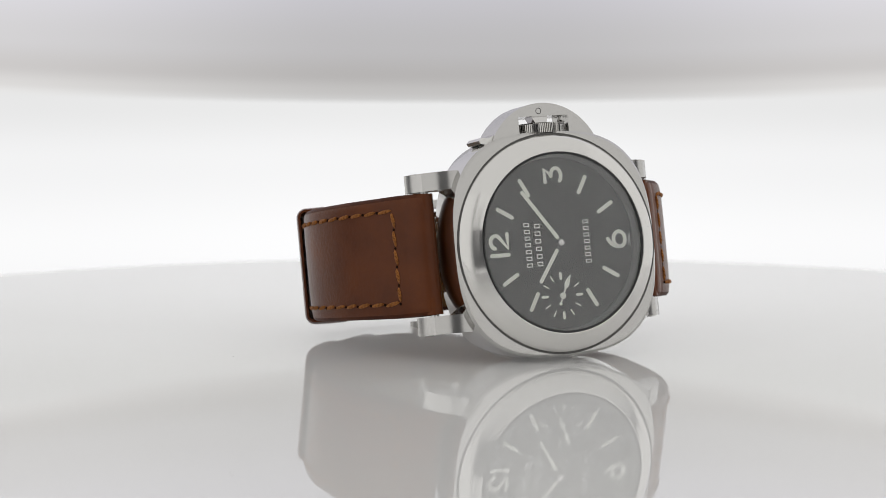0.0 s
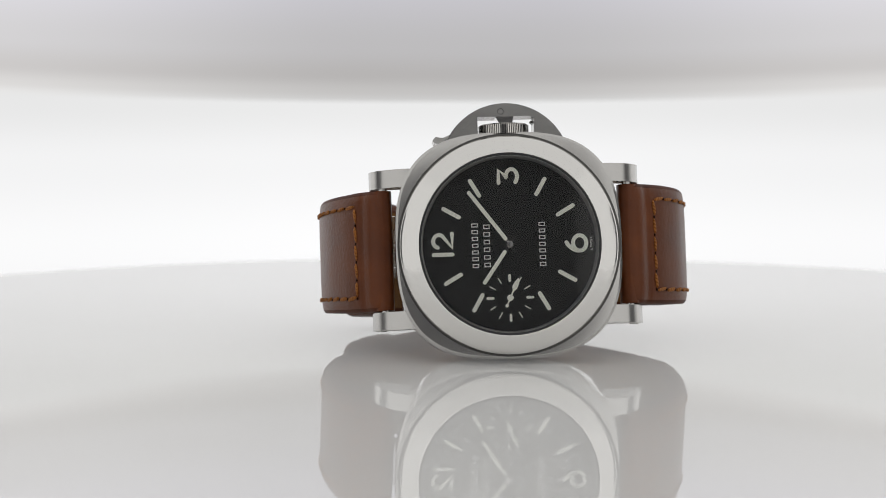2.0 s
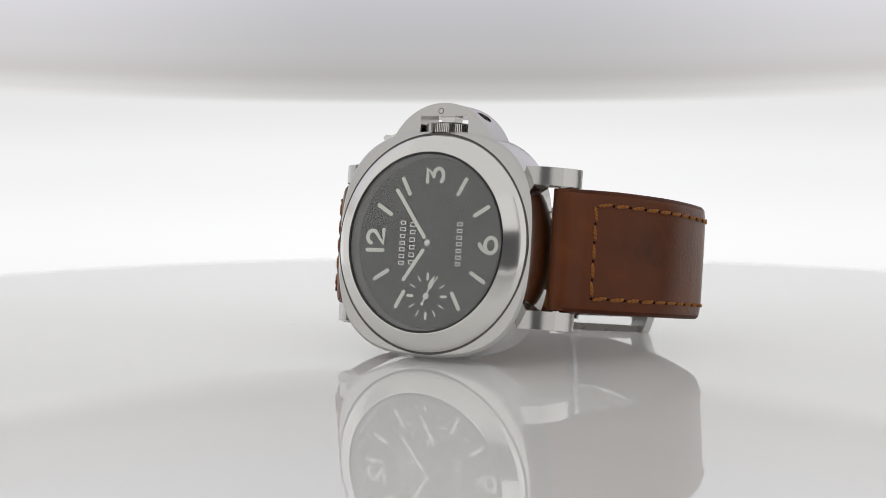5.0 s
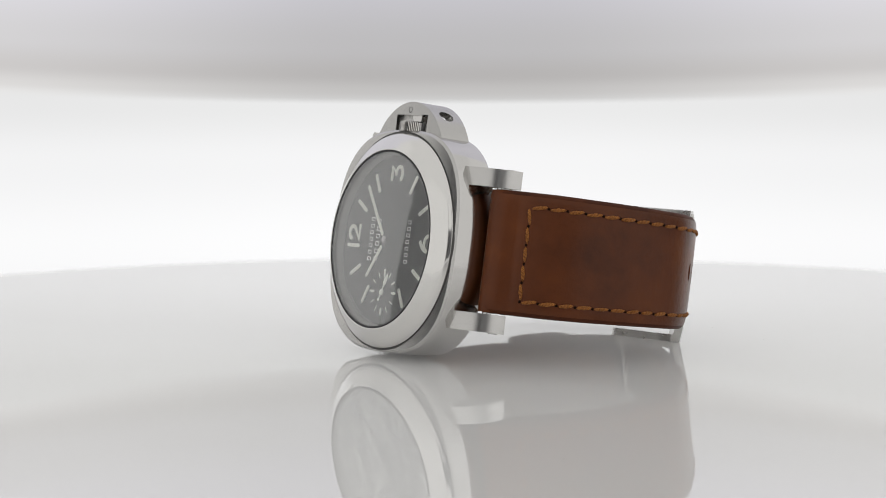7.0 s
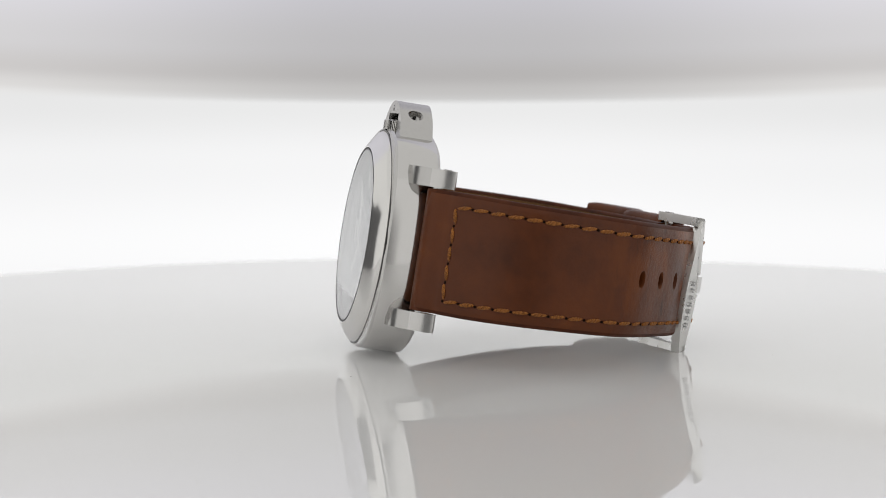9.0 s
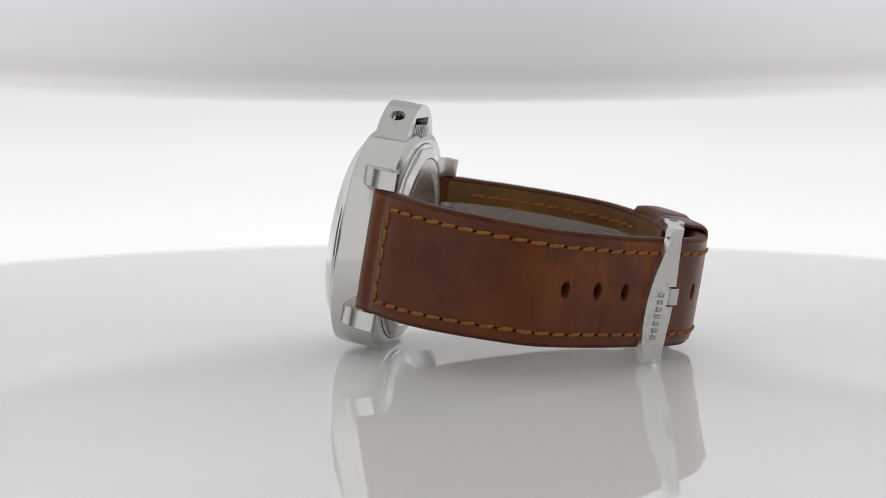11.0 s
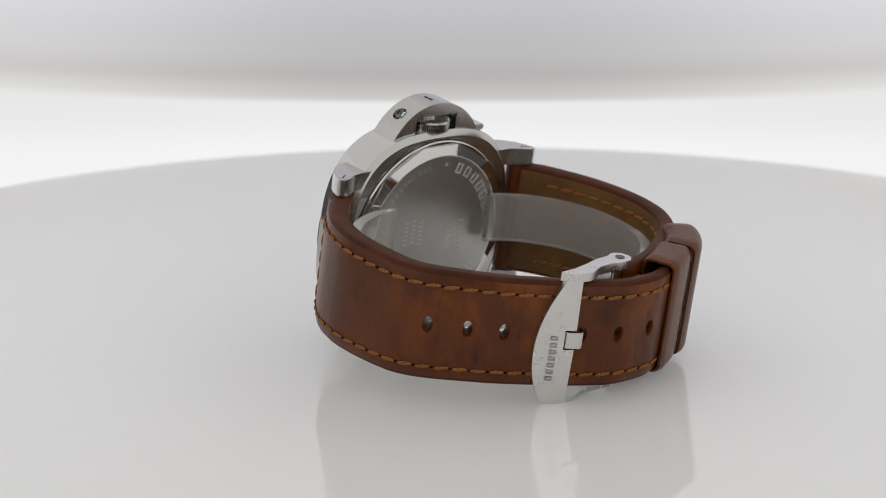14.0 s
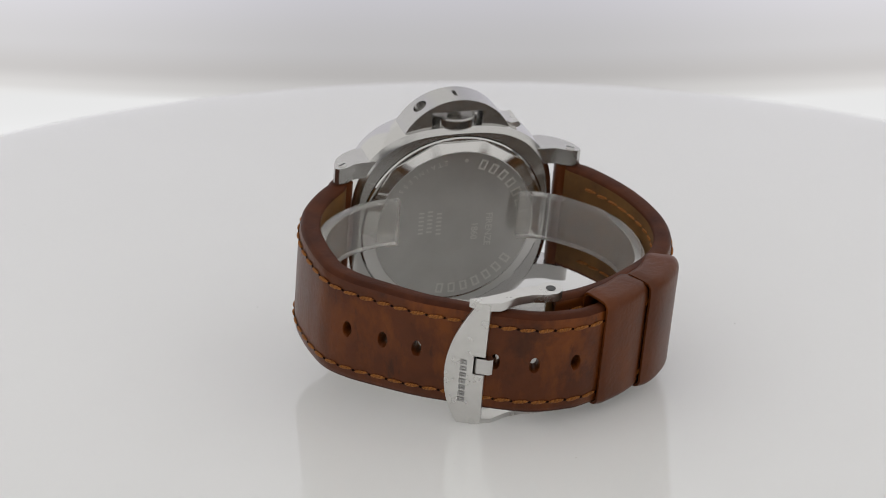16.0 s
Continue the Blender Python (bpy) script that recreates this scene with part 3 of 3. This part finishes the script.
            outline.append((r * math.cos(a), 5.0 + r * math.sin(a)))
    bm = bmesh.new()
    inner = [(x * 0.92, 5 + (y - 5) * 0.92) for x, y in outline]
    loft(bm, [[(x, y, 21.75) for x, y in inner], [(x, y, 21.95) for x, y in outline], [(x, y, 23.75) for x, y in outline], [(x, y, 24.0) for x, y in inner]])
    crown = part("crown", bm, STEEL, watch, "knurled steel winding crown", smooth=20)
    bm = bmesh.new()
    bmesh.ops.create_cone(bm, cap_ends=True, segments=32, radius1=3.2, radius2=3.2, depth=2.2, matrix=Matrix.Translation((0, 5.0, 21.2)))
    part("crown_stem", bm, STEEL, crown, "steel crown tube")


def make_case_back(watch):
    bm = bmesh.new()
    turned(bm, [(20.25, 8.2), (20.25, 9.9), (20.0, 10.2), (19.5, 10.25)], n=144)
    back = part("case_back", bm, STEEL, watch, "polished steel screw case back")
    # twelve flats round the raised plate
    bm = bmesh.new()
    flats = [(20.0 * math.cos(radians(30 * k + 15)), 20.0 * math.sin(radians(30 * k + 15))) for k in range(12)]
    full = []
    for k in range(12):
        a, b = Vector(flats[k]), Vector(flats[(k + 1) % 12])
        full += [a.lerp(b, f / 10) for f in range(10)]
    n = len(full)
    disc = [Vector((17.5 * math.cos(radians(15 + 360 * i / n)), 17.5 * math.sin(radians(15 + 360 * i / n)))) for i in range(n)]
    loft(bm, [[(p.x, 10.28, p.y) for p in full], [(p.x, 10.7, p.y) for p in full], [(p.x, 11.25, p.y) for p in disc], [(p.x * 0.985, 11.15, p.y * 0.985) for p in disc]], caps=False)
    part("faceted_ring", bm, STEEL, back, "twelve-sided polished ring", smooth=12)
    bm = bmesh.new()
    turned(bm, [(17.25, 10.6), (17.25, 11.16)], n=144)
    part("back_plate", bm, SATIN, back, "satin steel back plate")
    # engraving: read from behind, three o'clock up; right is -x
    y = 11.19
    rr = 15.3

    def ring_word(word, a_mid, size, flip=False):
        step = size * 0.95 / rr
        for k, ch in enumerate(word):
            if ch == " ":
                continue
            a = a_mid + (k - (len(word) - 1) / 2) * step * (-1 if flip else 1)
            out = Vector((-math.sin(a), 0, math.cos(a)))
            run = Vector((-math.cos(a), 0, -math.sin(a)))
            up = out
            if flip:
                run, up = -run, -out
            yield ch, basis(Vector((0, y, 0)) + out * rr, run, up, (0, 1, 0))

    for word, a_mid, size, flip in (("STAINLESS", radians(-32), 1.5, True), ("STEEL", radians(-78), 1.5, True)):
        bm = bmesh.new()
        for ch, m in ring_word(word, a_mid, size, flip):
            b = lettering(ch, size)
            b.transform(m)
            tmp = bpy.data.meshes.new("letter")
            b.to_mesh(tmp)
            b.free()
            bm.from_mesh(tmp)
        part("engraved_word", bm, ENGRAVED, back, "engraved steel lettering", smooth=None)
    # maker's words as plain hollow marks
    for count, a_mid in ((8, radians(57)), (7, radians(157))):
        for k in range(count):
            a = a_mid + (k - (count - 1) / 2) * 2.75 / rr
            out = Vector((-math.sin(a), 0, math.cos(a)))
            run = Vector((-math.cos(a), 0, -math.sin(a)))
            bm = bmesh.new()
            hollow(bm, 1.55, 2.3, 0.36, 0.05)
            bm.transform(basis(Vector((0, y - 0.02, 0)) + out * (rr - 0.3), run, out, (0, 1, 0)))
            part("engraved_mark", bm, ENGRAVED, back, "engraved mark", smooth=None)
    bm = bmesh.new()
    turned(bm, [(0.42, y - 0.03), (0.42, y + 0.03)], n=16, at=(-1.6, rr))
    part("engraved_dot", bm, ENGRAVED, back)
    for word, x, z, size in (("FIRENZE", -7.7, -1.4, 2.1), ("1860", -4.6, -1.6, 2.1)):
        bm = lettering(word, size)
        bm.transform(basis((x, y, z), (0, 0, -1), (-1, 0, 0), (0, 1, 0)))
        part("engraved_word", bm, ENGRAVED, back, "engraved steel lettering", smooth=None)
    # small numbers as bars
    for x, z0, z1 in ((3.4, -1.6, 4.2), (5.4, -1.0, 5.0), (7.3, -1.2, 4.6)):
        for k in range(int((z1 - z0) / 0.95)):
            bm = bmesh.new()
            bmesh.ops.create_cube(bm, size=1, matrix=Matrix.Translation((x, y, z0 + 0.95 * k)) @ Matrix.Diagonal((1.1, 0.04, 0.35, 1)))
            part("engraved_bar", bm, ENGRAVED, back, "engraved bar", smooth=None)


RISE = ([0, 0.15, 0.35, 0.5, 1], [0, 0.1, 0.5, 0.8, 1.0])   # the strap climbs a little towards the buckle


def band(path, halves, thick, pad=0.0, rounding=0.8, fold=False):
    """A leather band swept along the outer path. halves, thick: values along it. Rings: outer face, edges, inner face."""
    bm = bmesh.new()
    n = len(path)
    rings = []
    for i in range(n):
        f = i / (n - 1)
        w = np.interp(f, *halves)
        t = np.interp(f, *thick)
        r = min(rounding, t * 0.45)
        d, nn = outward(path, i)
        ring = []
        cols = 22
        for k in range(cols + 1):
            z = -(w - r) + 2 * (w - r) * k / cols
            sag = pad * (abs(z) / w) ** 6
            ring.append((z, -sag))
        for k in range(1, 6):
            a = radians(90 - 30 * k)
            ring.append(((w - r) + r * math.cos(a), -pad + (-r + r * math.sin(a)) if a >= 0 else -pad - (t - pad - r) + (r * math.sin(a))))
        for k in range(13):
            z = (w - r) - 2 * (w - r) * k / 12
            ring.append((z, -t))
        for k in range(1, 6):
            a = radians(-90 - 30 * k)
            up = math.sin(a)
            ring.append((-(w - r) + r * math.cos(a), -pad - r + r * up if up >= 0 else -pad - (t - pad - r) + r * up))
        dz = np.interp(f, *RISE)
        rings.append([((path[i] + nn * h).x, (path[i] + nn * h).y, z + dz) for z, h in ring])
    loft(bm, rings)
    # materials: 0 leather, 1 lining, 2 painted edge
    bm.faces.ensure_lookup_table()
    ncol = len(rings[0])
    for q, face in enumerate(bm.faces):
        k = q % ncol
        face.material_index = 0 if k < 22 else (2 if k < 28 else (1 if k < 40 else 2))
    bm.faces[-1].material_index = bm.faces[-2].material_index = 0
    return bm


STITCH = None


def stitch_mesh():
    bm = bmesh.new()
    bmesh.ops.create_uvsphere(bm, u_segments=8, v_segments=6, radius=0.5)
    for v in bm.verts:
        x = v.co.x * 2
        v.co = Vector((math.copysign(abs(x) ** 0.75, x) * 1.58, v.co.y * 0.76, v.co.z * 0.56 + 0.06 * (1 - x * x) + 0.12 * math.sin(3 * x) * v.co.y))
    return finish("stitch", bm, THREAD, 80)


def add_stitch(strap, at, along, up):
    global STITCH
    if STITCH is None:
        STITCH = stitch_mesh()
    ob = new("stitch", STITCH)
    ob.parent = strap
    side = up.cross(along).normalized()
    # each stitch lies slightly aslant
    tilt = Matrix.Rotation(radians(random.uniform(4, 11)), 4, "Z")
    m = WATCH_POSE @ basis(at, along, side, up) @ tilt @ Matrix.Diagonal((random.uniform(0.92, 1.05), random.uniform(0.9, 1.1), 1, 1))
    ob.matrix_local = m


PRICK = None


def add_prick(strap, at, along, up):
    """The dark needle hole between two stitches."""
    global PRICK
    if PRICK is None:
        bm = bmesh.new()
        bmesh.ops.create_uvsphere(bm, u_segments=8, v_segments=5, radius=0.5)
        for v in bm.verts:
            v.co = Vector((v.co.x * 0.6, v.co.y * 0.55, v.co.z * 0.2))
        PRICK = finish("stitch_hole", bm, HOLE, 80)
    ob = new("stitch_hole", PRICK)
    ob.parent = strap
    ob.matrix_local = WATCH_POSE @ basis(at, along, up.cross(along).normalized(), up)


def stitch_rows(strap, path, length, s0, s1, halves, pitch=3.5, inset=2.9, cross=True, side=1):
    n = len(path)

    def at_s(s):
        x = s / length * (n - 1)
        i = min(int(x), n - 2)
        p = path[i].lerp(path[i + 1], x - i)
        d, nn = outward(path, i)
        return p, d, nn
    count = int((s1 - s0) / pitch)
    for sz in (1, -1):
        for k in range(count):
            s = s0 + (k + 0.5) * (s1 - s0) / count
            p, d, nn = at_s(s)
            z = sz * (np.interp(s / length, *halves) - inset) + np.interp(s / length, *RISE)
            add_stitch(strap, Vector((p.x + nn.x * 0.02, p.y + nn.y * 0.02, z)), Vector((d.x, d.y, 0)), Vector((nn.x, nn.y, 0)) * side)
            if side > 0:
                p, d, nn = at_s(s0 + (k + 1) * (s1 - s0) / count)
                add_prick(strap, Vector((p.x, p.y, z)), Vector((d.x, d.y, 0)), Vector((nn.x, nn.y, 0)))
    if cross:
        p, d, nn = at_s(s0)
        w = np.interp(s0 / length, *halves) - inset
        m = 5
        for k in range(m):
            z = -w + (k + 0.5) * 2 * w / m
            add_stitch(strap, Vector((p.x + nn.x * 0.02, p.y + nn.y * 0.02, z)), Vector((0, 0, 1)), Vector((nn.x, nn.y, 0)))
            add_prick(strap, Vector((p.x, p.y, z - w / m)), Vector((0, 0, 1)), Vector((nn.x, nn.y, 0)))


LONG = [(24.3, 6.6), (25.6, 6.9), (27.0, 8.0), (27.9, 9.3), (28.4, 10.1), (29.5, 11.0), (32.7, 14.6), (35.9, 19.4), (37.8, 24.4), (38.6, 28.5), (38.8, 33.0), (38.5, 38.5), (37.4, 44.1), (34.2, 49.0),
        (28.6, 54.2), (23.1, 58.7), (17.2, 62.2), (10.6, 65.9), (2.4, 69.2), (-5.7, 69.5), (-10.0, 68.4), (-14.0, 66.8), (-18.0, 64.9), (-22.2, 62.6), (-25.8, 60.0), (-28.6, 57.0), (-30.4, 53.8), (-31.0, 51.4)]
SHORT = [(-24.3, 6.6), (-25.6, 6.9), (-27.0, 8.0), (-27.9, 9.3), (-28.5, 10.3), (-29.5, 11.4), (-32.1, 15.8), (-34.8, 22.3), (-36.4, 29.5), (-36.7, 36.5), (-35.3, 43.2), (-32.7, 48.2), (-28.6, 52.4),
         (-22.8, 56.2), (-16.5, 59.6), (-10.0, 61.8), (-3.0, 63.0)]


def make_straps(watch):
    # long strap with the holes, from six o'clock through the buckle and the keepers
    path, length = smooth_path(LONG, 200)
    halves = ([0, 0.1, 0.5, 0.93, 1], [12.0, 12.0, 11.0, 10.8, 9.2])
    thick = ([0, 0.008, 0.02, 0.05, 0.3, 0.55, 1], [1.6, 3.0, 4.0, 4.4, 4.2, 3.3, 2.6])
    me = finish("strap", band(path, halves, thick, pad=0.5), [WORN_LEATHER, LINING, EDGE], None)
    holes = []
    for hx, hy in ((34.2, 49.0), (28.7, 54.1), (23.3, 58.6), (9.9, 66.3), (2.4, 69.2), (-5.7, 69.5)):
        i = min(range(len(path)), key=lambda k: (path[k] - Vector((hx, hy))).length)
        d, nn = outward(path, i)
        b = bmesh.new()
        oval = [(0.9 * math.cos(2 * math.pi * k / 20) * (1 + 0.05 * math.sin(3 * k)), 1.55 * math.sin(2 * math.pi * k / 20)) for k in range(20)]
        m = basis((path[i].x, path[i].y, 0.25 + np.interp(i / (len(path) - 1), *RISE)), (d.x, d.y, 0), (0, 0, 1), (nn.x, nn.y, 0))
        loft(b, [[(x * f, y * f, h) for x, y in oval] for f, h in ((0.85, -7), (0.85, -1.2), (1.0, -0.35), (1.35, 0.5))])
        b.transform(m)
        holes.append(b)
    me2 = cut(me, holes)
    me2.transform(WATCH_POSE)
    me2.polygons.foreach_set("use_smooth", [True] * len(me2.polygons))
    me2.set_sharp_from_angle(angle=radians(50))
    long = new("long_strap", me2)
    long.parent = watch
    tagged(long, "worn brown leather strap half with buckle holes")
    stitch_rows(long, path, length, 7.9, length * 0.9, halves)
    # short strap
    path, length = smooth_path(SHORT, 140)
    halves = ([0, 0.1, 0.6, 1], [12.0, 12.0, 11.2, 10.7])
    thick = ([0, 0.012, 0.03, 0.08, 0.5, 1], [1.6, 3.0, 4.0, 4.4, 4.0, 2.8])
    short = part("short_strap", band(path, halves, thick, pad=0.5), [LEATHER, LINING, EDGE], watch, "brown leather strap half that holds the buckle", smooth=50)
    stitch_rows(short, path, length, 7.8, length * 0.96, halves)
    strap_roll(long, 1)
    strap_roll(short, -1)
    inside = [path[i] - outward(path, i)[1] * np.interp(i / (len(path) - 1), *thick) for i in range(len(path))]
    stitch_rows(short, inside, length, 9.5, length * 0.7, halves, cross=False, inset=3.3, side=-1)


def strap_roll(strap, sx):
    """The rolled leather end round the strap bar, against the case."""
    bm = bmesh.new()
    prof = [(22.5, 10.2), (22.45, 8.6), (22.65, 7.6), (23.2, 6.9), (24.1, 6.55), (25.0, 6.8), (25.9, 7.6), (26.2, 8.9), (25.6, 10.2), (24.2, 10.8), (23.0, 10.7)]
    prism(bm, [(sx * x, y) for x, y in prof], -11.8, 11.8, "z")
    bevelled(bm, 0.35, 2, 60)
    part("rolled_end", bm, LEATHER, strap, "brown leather roll round the strap bar", smooth=70)


def make_keepers(watch):
    """Two leather loops round both strap ends."""
    for pts, half, label in (([(-11.6, 69.0), (-14.4, 67.8), (-17.4, 66.3), (-20.2, 64.5), (-22.8, 62.5)], 11.9, "fixed brown leather keeper loop"),
                             ([(-22.6, 64.0), (-25.8, 62.2), (-28.6, 59.7), (-30.8, 57.0), (-32.4, 53.8)], 12.2, "sliding brown leather keeper loop")):
        path, _ = smooth_path(pts, 16)
        bm = bmesh.new()
        rings = []
        depth, t = 7.6, 1.0
        for i in range(len(path)):
            d, nn = outward(path, i)
            nn = nn if nn.y > 0 or nn.x < 0 else -nn
            edge = 0.35 * max(0, 1 - min(i, len(path) - 1 - i) / 1.5)
            o, q = [], []
            r = 2.0
            for cz, ch, a0 in ((half - r, -r, 90), (half - r, -depth + r, 0), (-half + r, -depth + r, -90), (-half + r, -r, -180)):
                for k in range(6):
                    a = radians(a0 - 18 * k)
                    o.append((cz + (r - edge) * math.cos(a), ch + (r - edge) * math.sin(a)))
                    q.append((cz + (r - t + edge * 0.5) * math.cos(a), ch + (r - t + edge * 0.5) * math.sin(a)))
            rings.append([[((path[i] + nn * h).x, (path[i] + nn * h).y, z + 1.35) for z, h in ring] for ring in (o, q)])
        outer = [r[0] for r in rings]
        inner = [r[1] for r in rings][::-1]
        loft(bm, outer + inner + [outer[0]], caps=False)
        bmesh.ops.remove_doubles(bm, verts=bm.verts, dist=1e-4)
        part("keeper", bm, LEATHER, watch, label, smooth=45)


def make_buckle(watch):
    at = Vector((13.2, 64.2, 0.6))
    run = Vector((-0.87, 0.493, 0)).normalized()       # along the strap, towards its tip
    nn = Vector((0.493, 0.87, 0)).normalized()
    m = basis(at, run, nn, (0, 0, 1))                  # x along, y outward, z across the strap
    bow = [(-5.4 + 5.2 * (((z + 2.5) / 15.3) ** 1.9 if z > -2.5 else 0.62 * ((-2.5 - z) / 11.5) ** 2.4), z) for z in [12.8 - 26.8 * k / 28 for k in range(29)]]
    outline = bow + [(1.6, -14.4), (2.4, -14.1), (2.4, -2.0), (0.2, -2.0), (0.2, 2.0), (2.4, 2.0), (2.4, 12.9), (1.6, 13.3)]
    bm = bmesh.new()
    prism(bm, outline, 0.0, 1.7)
    bevelled(bm, 0.22, 2, 28)
    # curved along its height like a shallow saddle
    for v in bm.verts:
        v.co.y += 0.012 * (36 - v.co.z ** 2) * 0.35 - 0.02 * v.co.x ** 2
    bm.transform(m)
    buckle = part("buckle", bm, BRUSHED, watch, "brushed steel bow-shaped buckle plate", smooth=30)
    # tongue
    bm = bmesh.new()
    prism(bm, [(0.45, 0.3), (0.45, 1.6), (0.8, 1.95), (3.3, 1.95), (3.9, 1.4), (4.0, -2.0), (2.8, -2.0), (2.8, 0.6)], -1.65, 1.65, "z")
    bevelled(bm, 0.18, 2, 28)
    bm.transform(m)
    part("tongue", bm, STEEL, buckle, "polished steel buckle tongue", smooth=30)
    # arms to the bar
    bar = Vector((-1.8, 62.4, 0))
    for sz in (1, -1):
        top = [(14.9, 63.4), (13.2, 65.6), (9.4, 66.2), (5.6, 64.6), (2.4, 64.2), (-0.4, 64.7)]
        hook = [(bar.x + 2.3 * math.cos(radians(a)), bar.y + 2.3 * math.sin(radians(a))) for a in (80, 115, 150, 185, 220, 255, 290, 320)]
        low = [(3.4, 61.2), (7.2, 62.3), (11.4, 63.2)]
        bm = bmesh.new()
        mid = 0.65 if sz > 0 else -0.35
        prism(bm, top + hook + low, mid + sz * 11.6, mid + sz * 13.35, "z")
        bevelled(bm, 0.3, 2, 40)
        arm_ob = part("buckle_arm", bm, BRUSHED, buckle, "brushed steel buckle arm", smooth=35)
        bm = bmesh.new()
        bmesh.ops.create_cone(bm, cap_ends=True, segments=24, radius1=0.95, radius2=0.95, depth=0.2, matrix=Matrix.Translation((bar.x, bar.y, mid + sz * 13.35)))
        part("screw", bm, DARK_STEEL, arm_ob, "slotted screw")
    bm = bmesh.new()
    bmesh.ops.create_cone(bm, cap_ends=True, segments=20, radius1=0.9, radius2=0.9, depth=23.6, matrix=Matrix.Translation(bar + Vector((0, 0, 0.65))))
    part("buckle_bar", bm, STEEL, buckle, "steel buckle bar")
    # maker's word as plain engraved marks
    for k in range(7):
        z = -8.3 + k * 1.42
        bm = bmesh.new()
        hollow(bm, 0.85, 1.35, 0.24, 0.05)
        bm.transform(m @ basis((-1.7, 1.74 + 0.012 * (36 - z * z) * 0.35 - 0.1, z), (0, 0, 1), (-1, 0, 0), (0, 1, 0)))
        part("engraved_mark", bm, ETCHED, buckle, "engraved mark", smooth=None)


def make_holder():
    holder = tagged(new("watch_holder"), "clear plastic ring that holds the watch strap open", "watch holder")
    pts = [(13.2, 12.6), (19.0, 13.4), (26.0, 16.6), (31.5, 22.0), (35.0, 29.0), (35.4, 36.5), (32.0, 43.6), (26.0, 49.0), (17.0, 54.2), (8.0, 57.2), (0.0, 58.2),
           (-8.0, 57.6), (-16.0, 55.2), (-22.5, 51.0), (-28.0, 45.5), (-30.6, 38.0), (-30.8, 30.0), (-28.2, 22.6), (-23.0, 16.8), (-18.0, 13.6), (-13.4, 12.6)]
    path, _ = smooth_path(pts, 120)
    bm = bmesh.new()
    rings = []
    for i, p in enumerate(path):
        d, nn = outward(path, i)
        a, b = p + nn * 0.6, p - nn * 1.5
        c, dz = a.lerp(b, 0.5), 0.028 * p.x
        rings.append([(a.x, a.y, dz - 2.2), (a.x, a.y, dz + 7.9), (c.x, c.y, dz + 8.1), (b.x, b.y, dz + 7.9), (b.x, b.y, dz - 2.2), (c.x, c.y, dz - 2.4)])
    loft(bm, rings)
    part("band", bm, PLASTIC, holder, "clear plastic band")
    return holder


watch = tagged(new("wristwatch"), "steel wristwatch, black dial, worn brown leather strap, standing on its edge", "wristwatch")
make_case(watch)
make_dial(watch)
make_crown(watch)
make_case_back(watch)
make_straps(watch)
make_keepers(watch)
make_buckle(watch)
holder = make_holder()


def motions():
    turn = [(t, pose(0, 0, 0, 0, 0, a)) for t, a in TURN]
    walk(turntable, turn)
    walk(watch, turn)
    walk(holder, turn)
    off = Matrix.Translation((0, 0, -0.787))
    walk(backdrop, [(t, arm(e) @ off) for t, e in ARM])


motions()
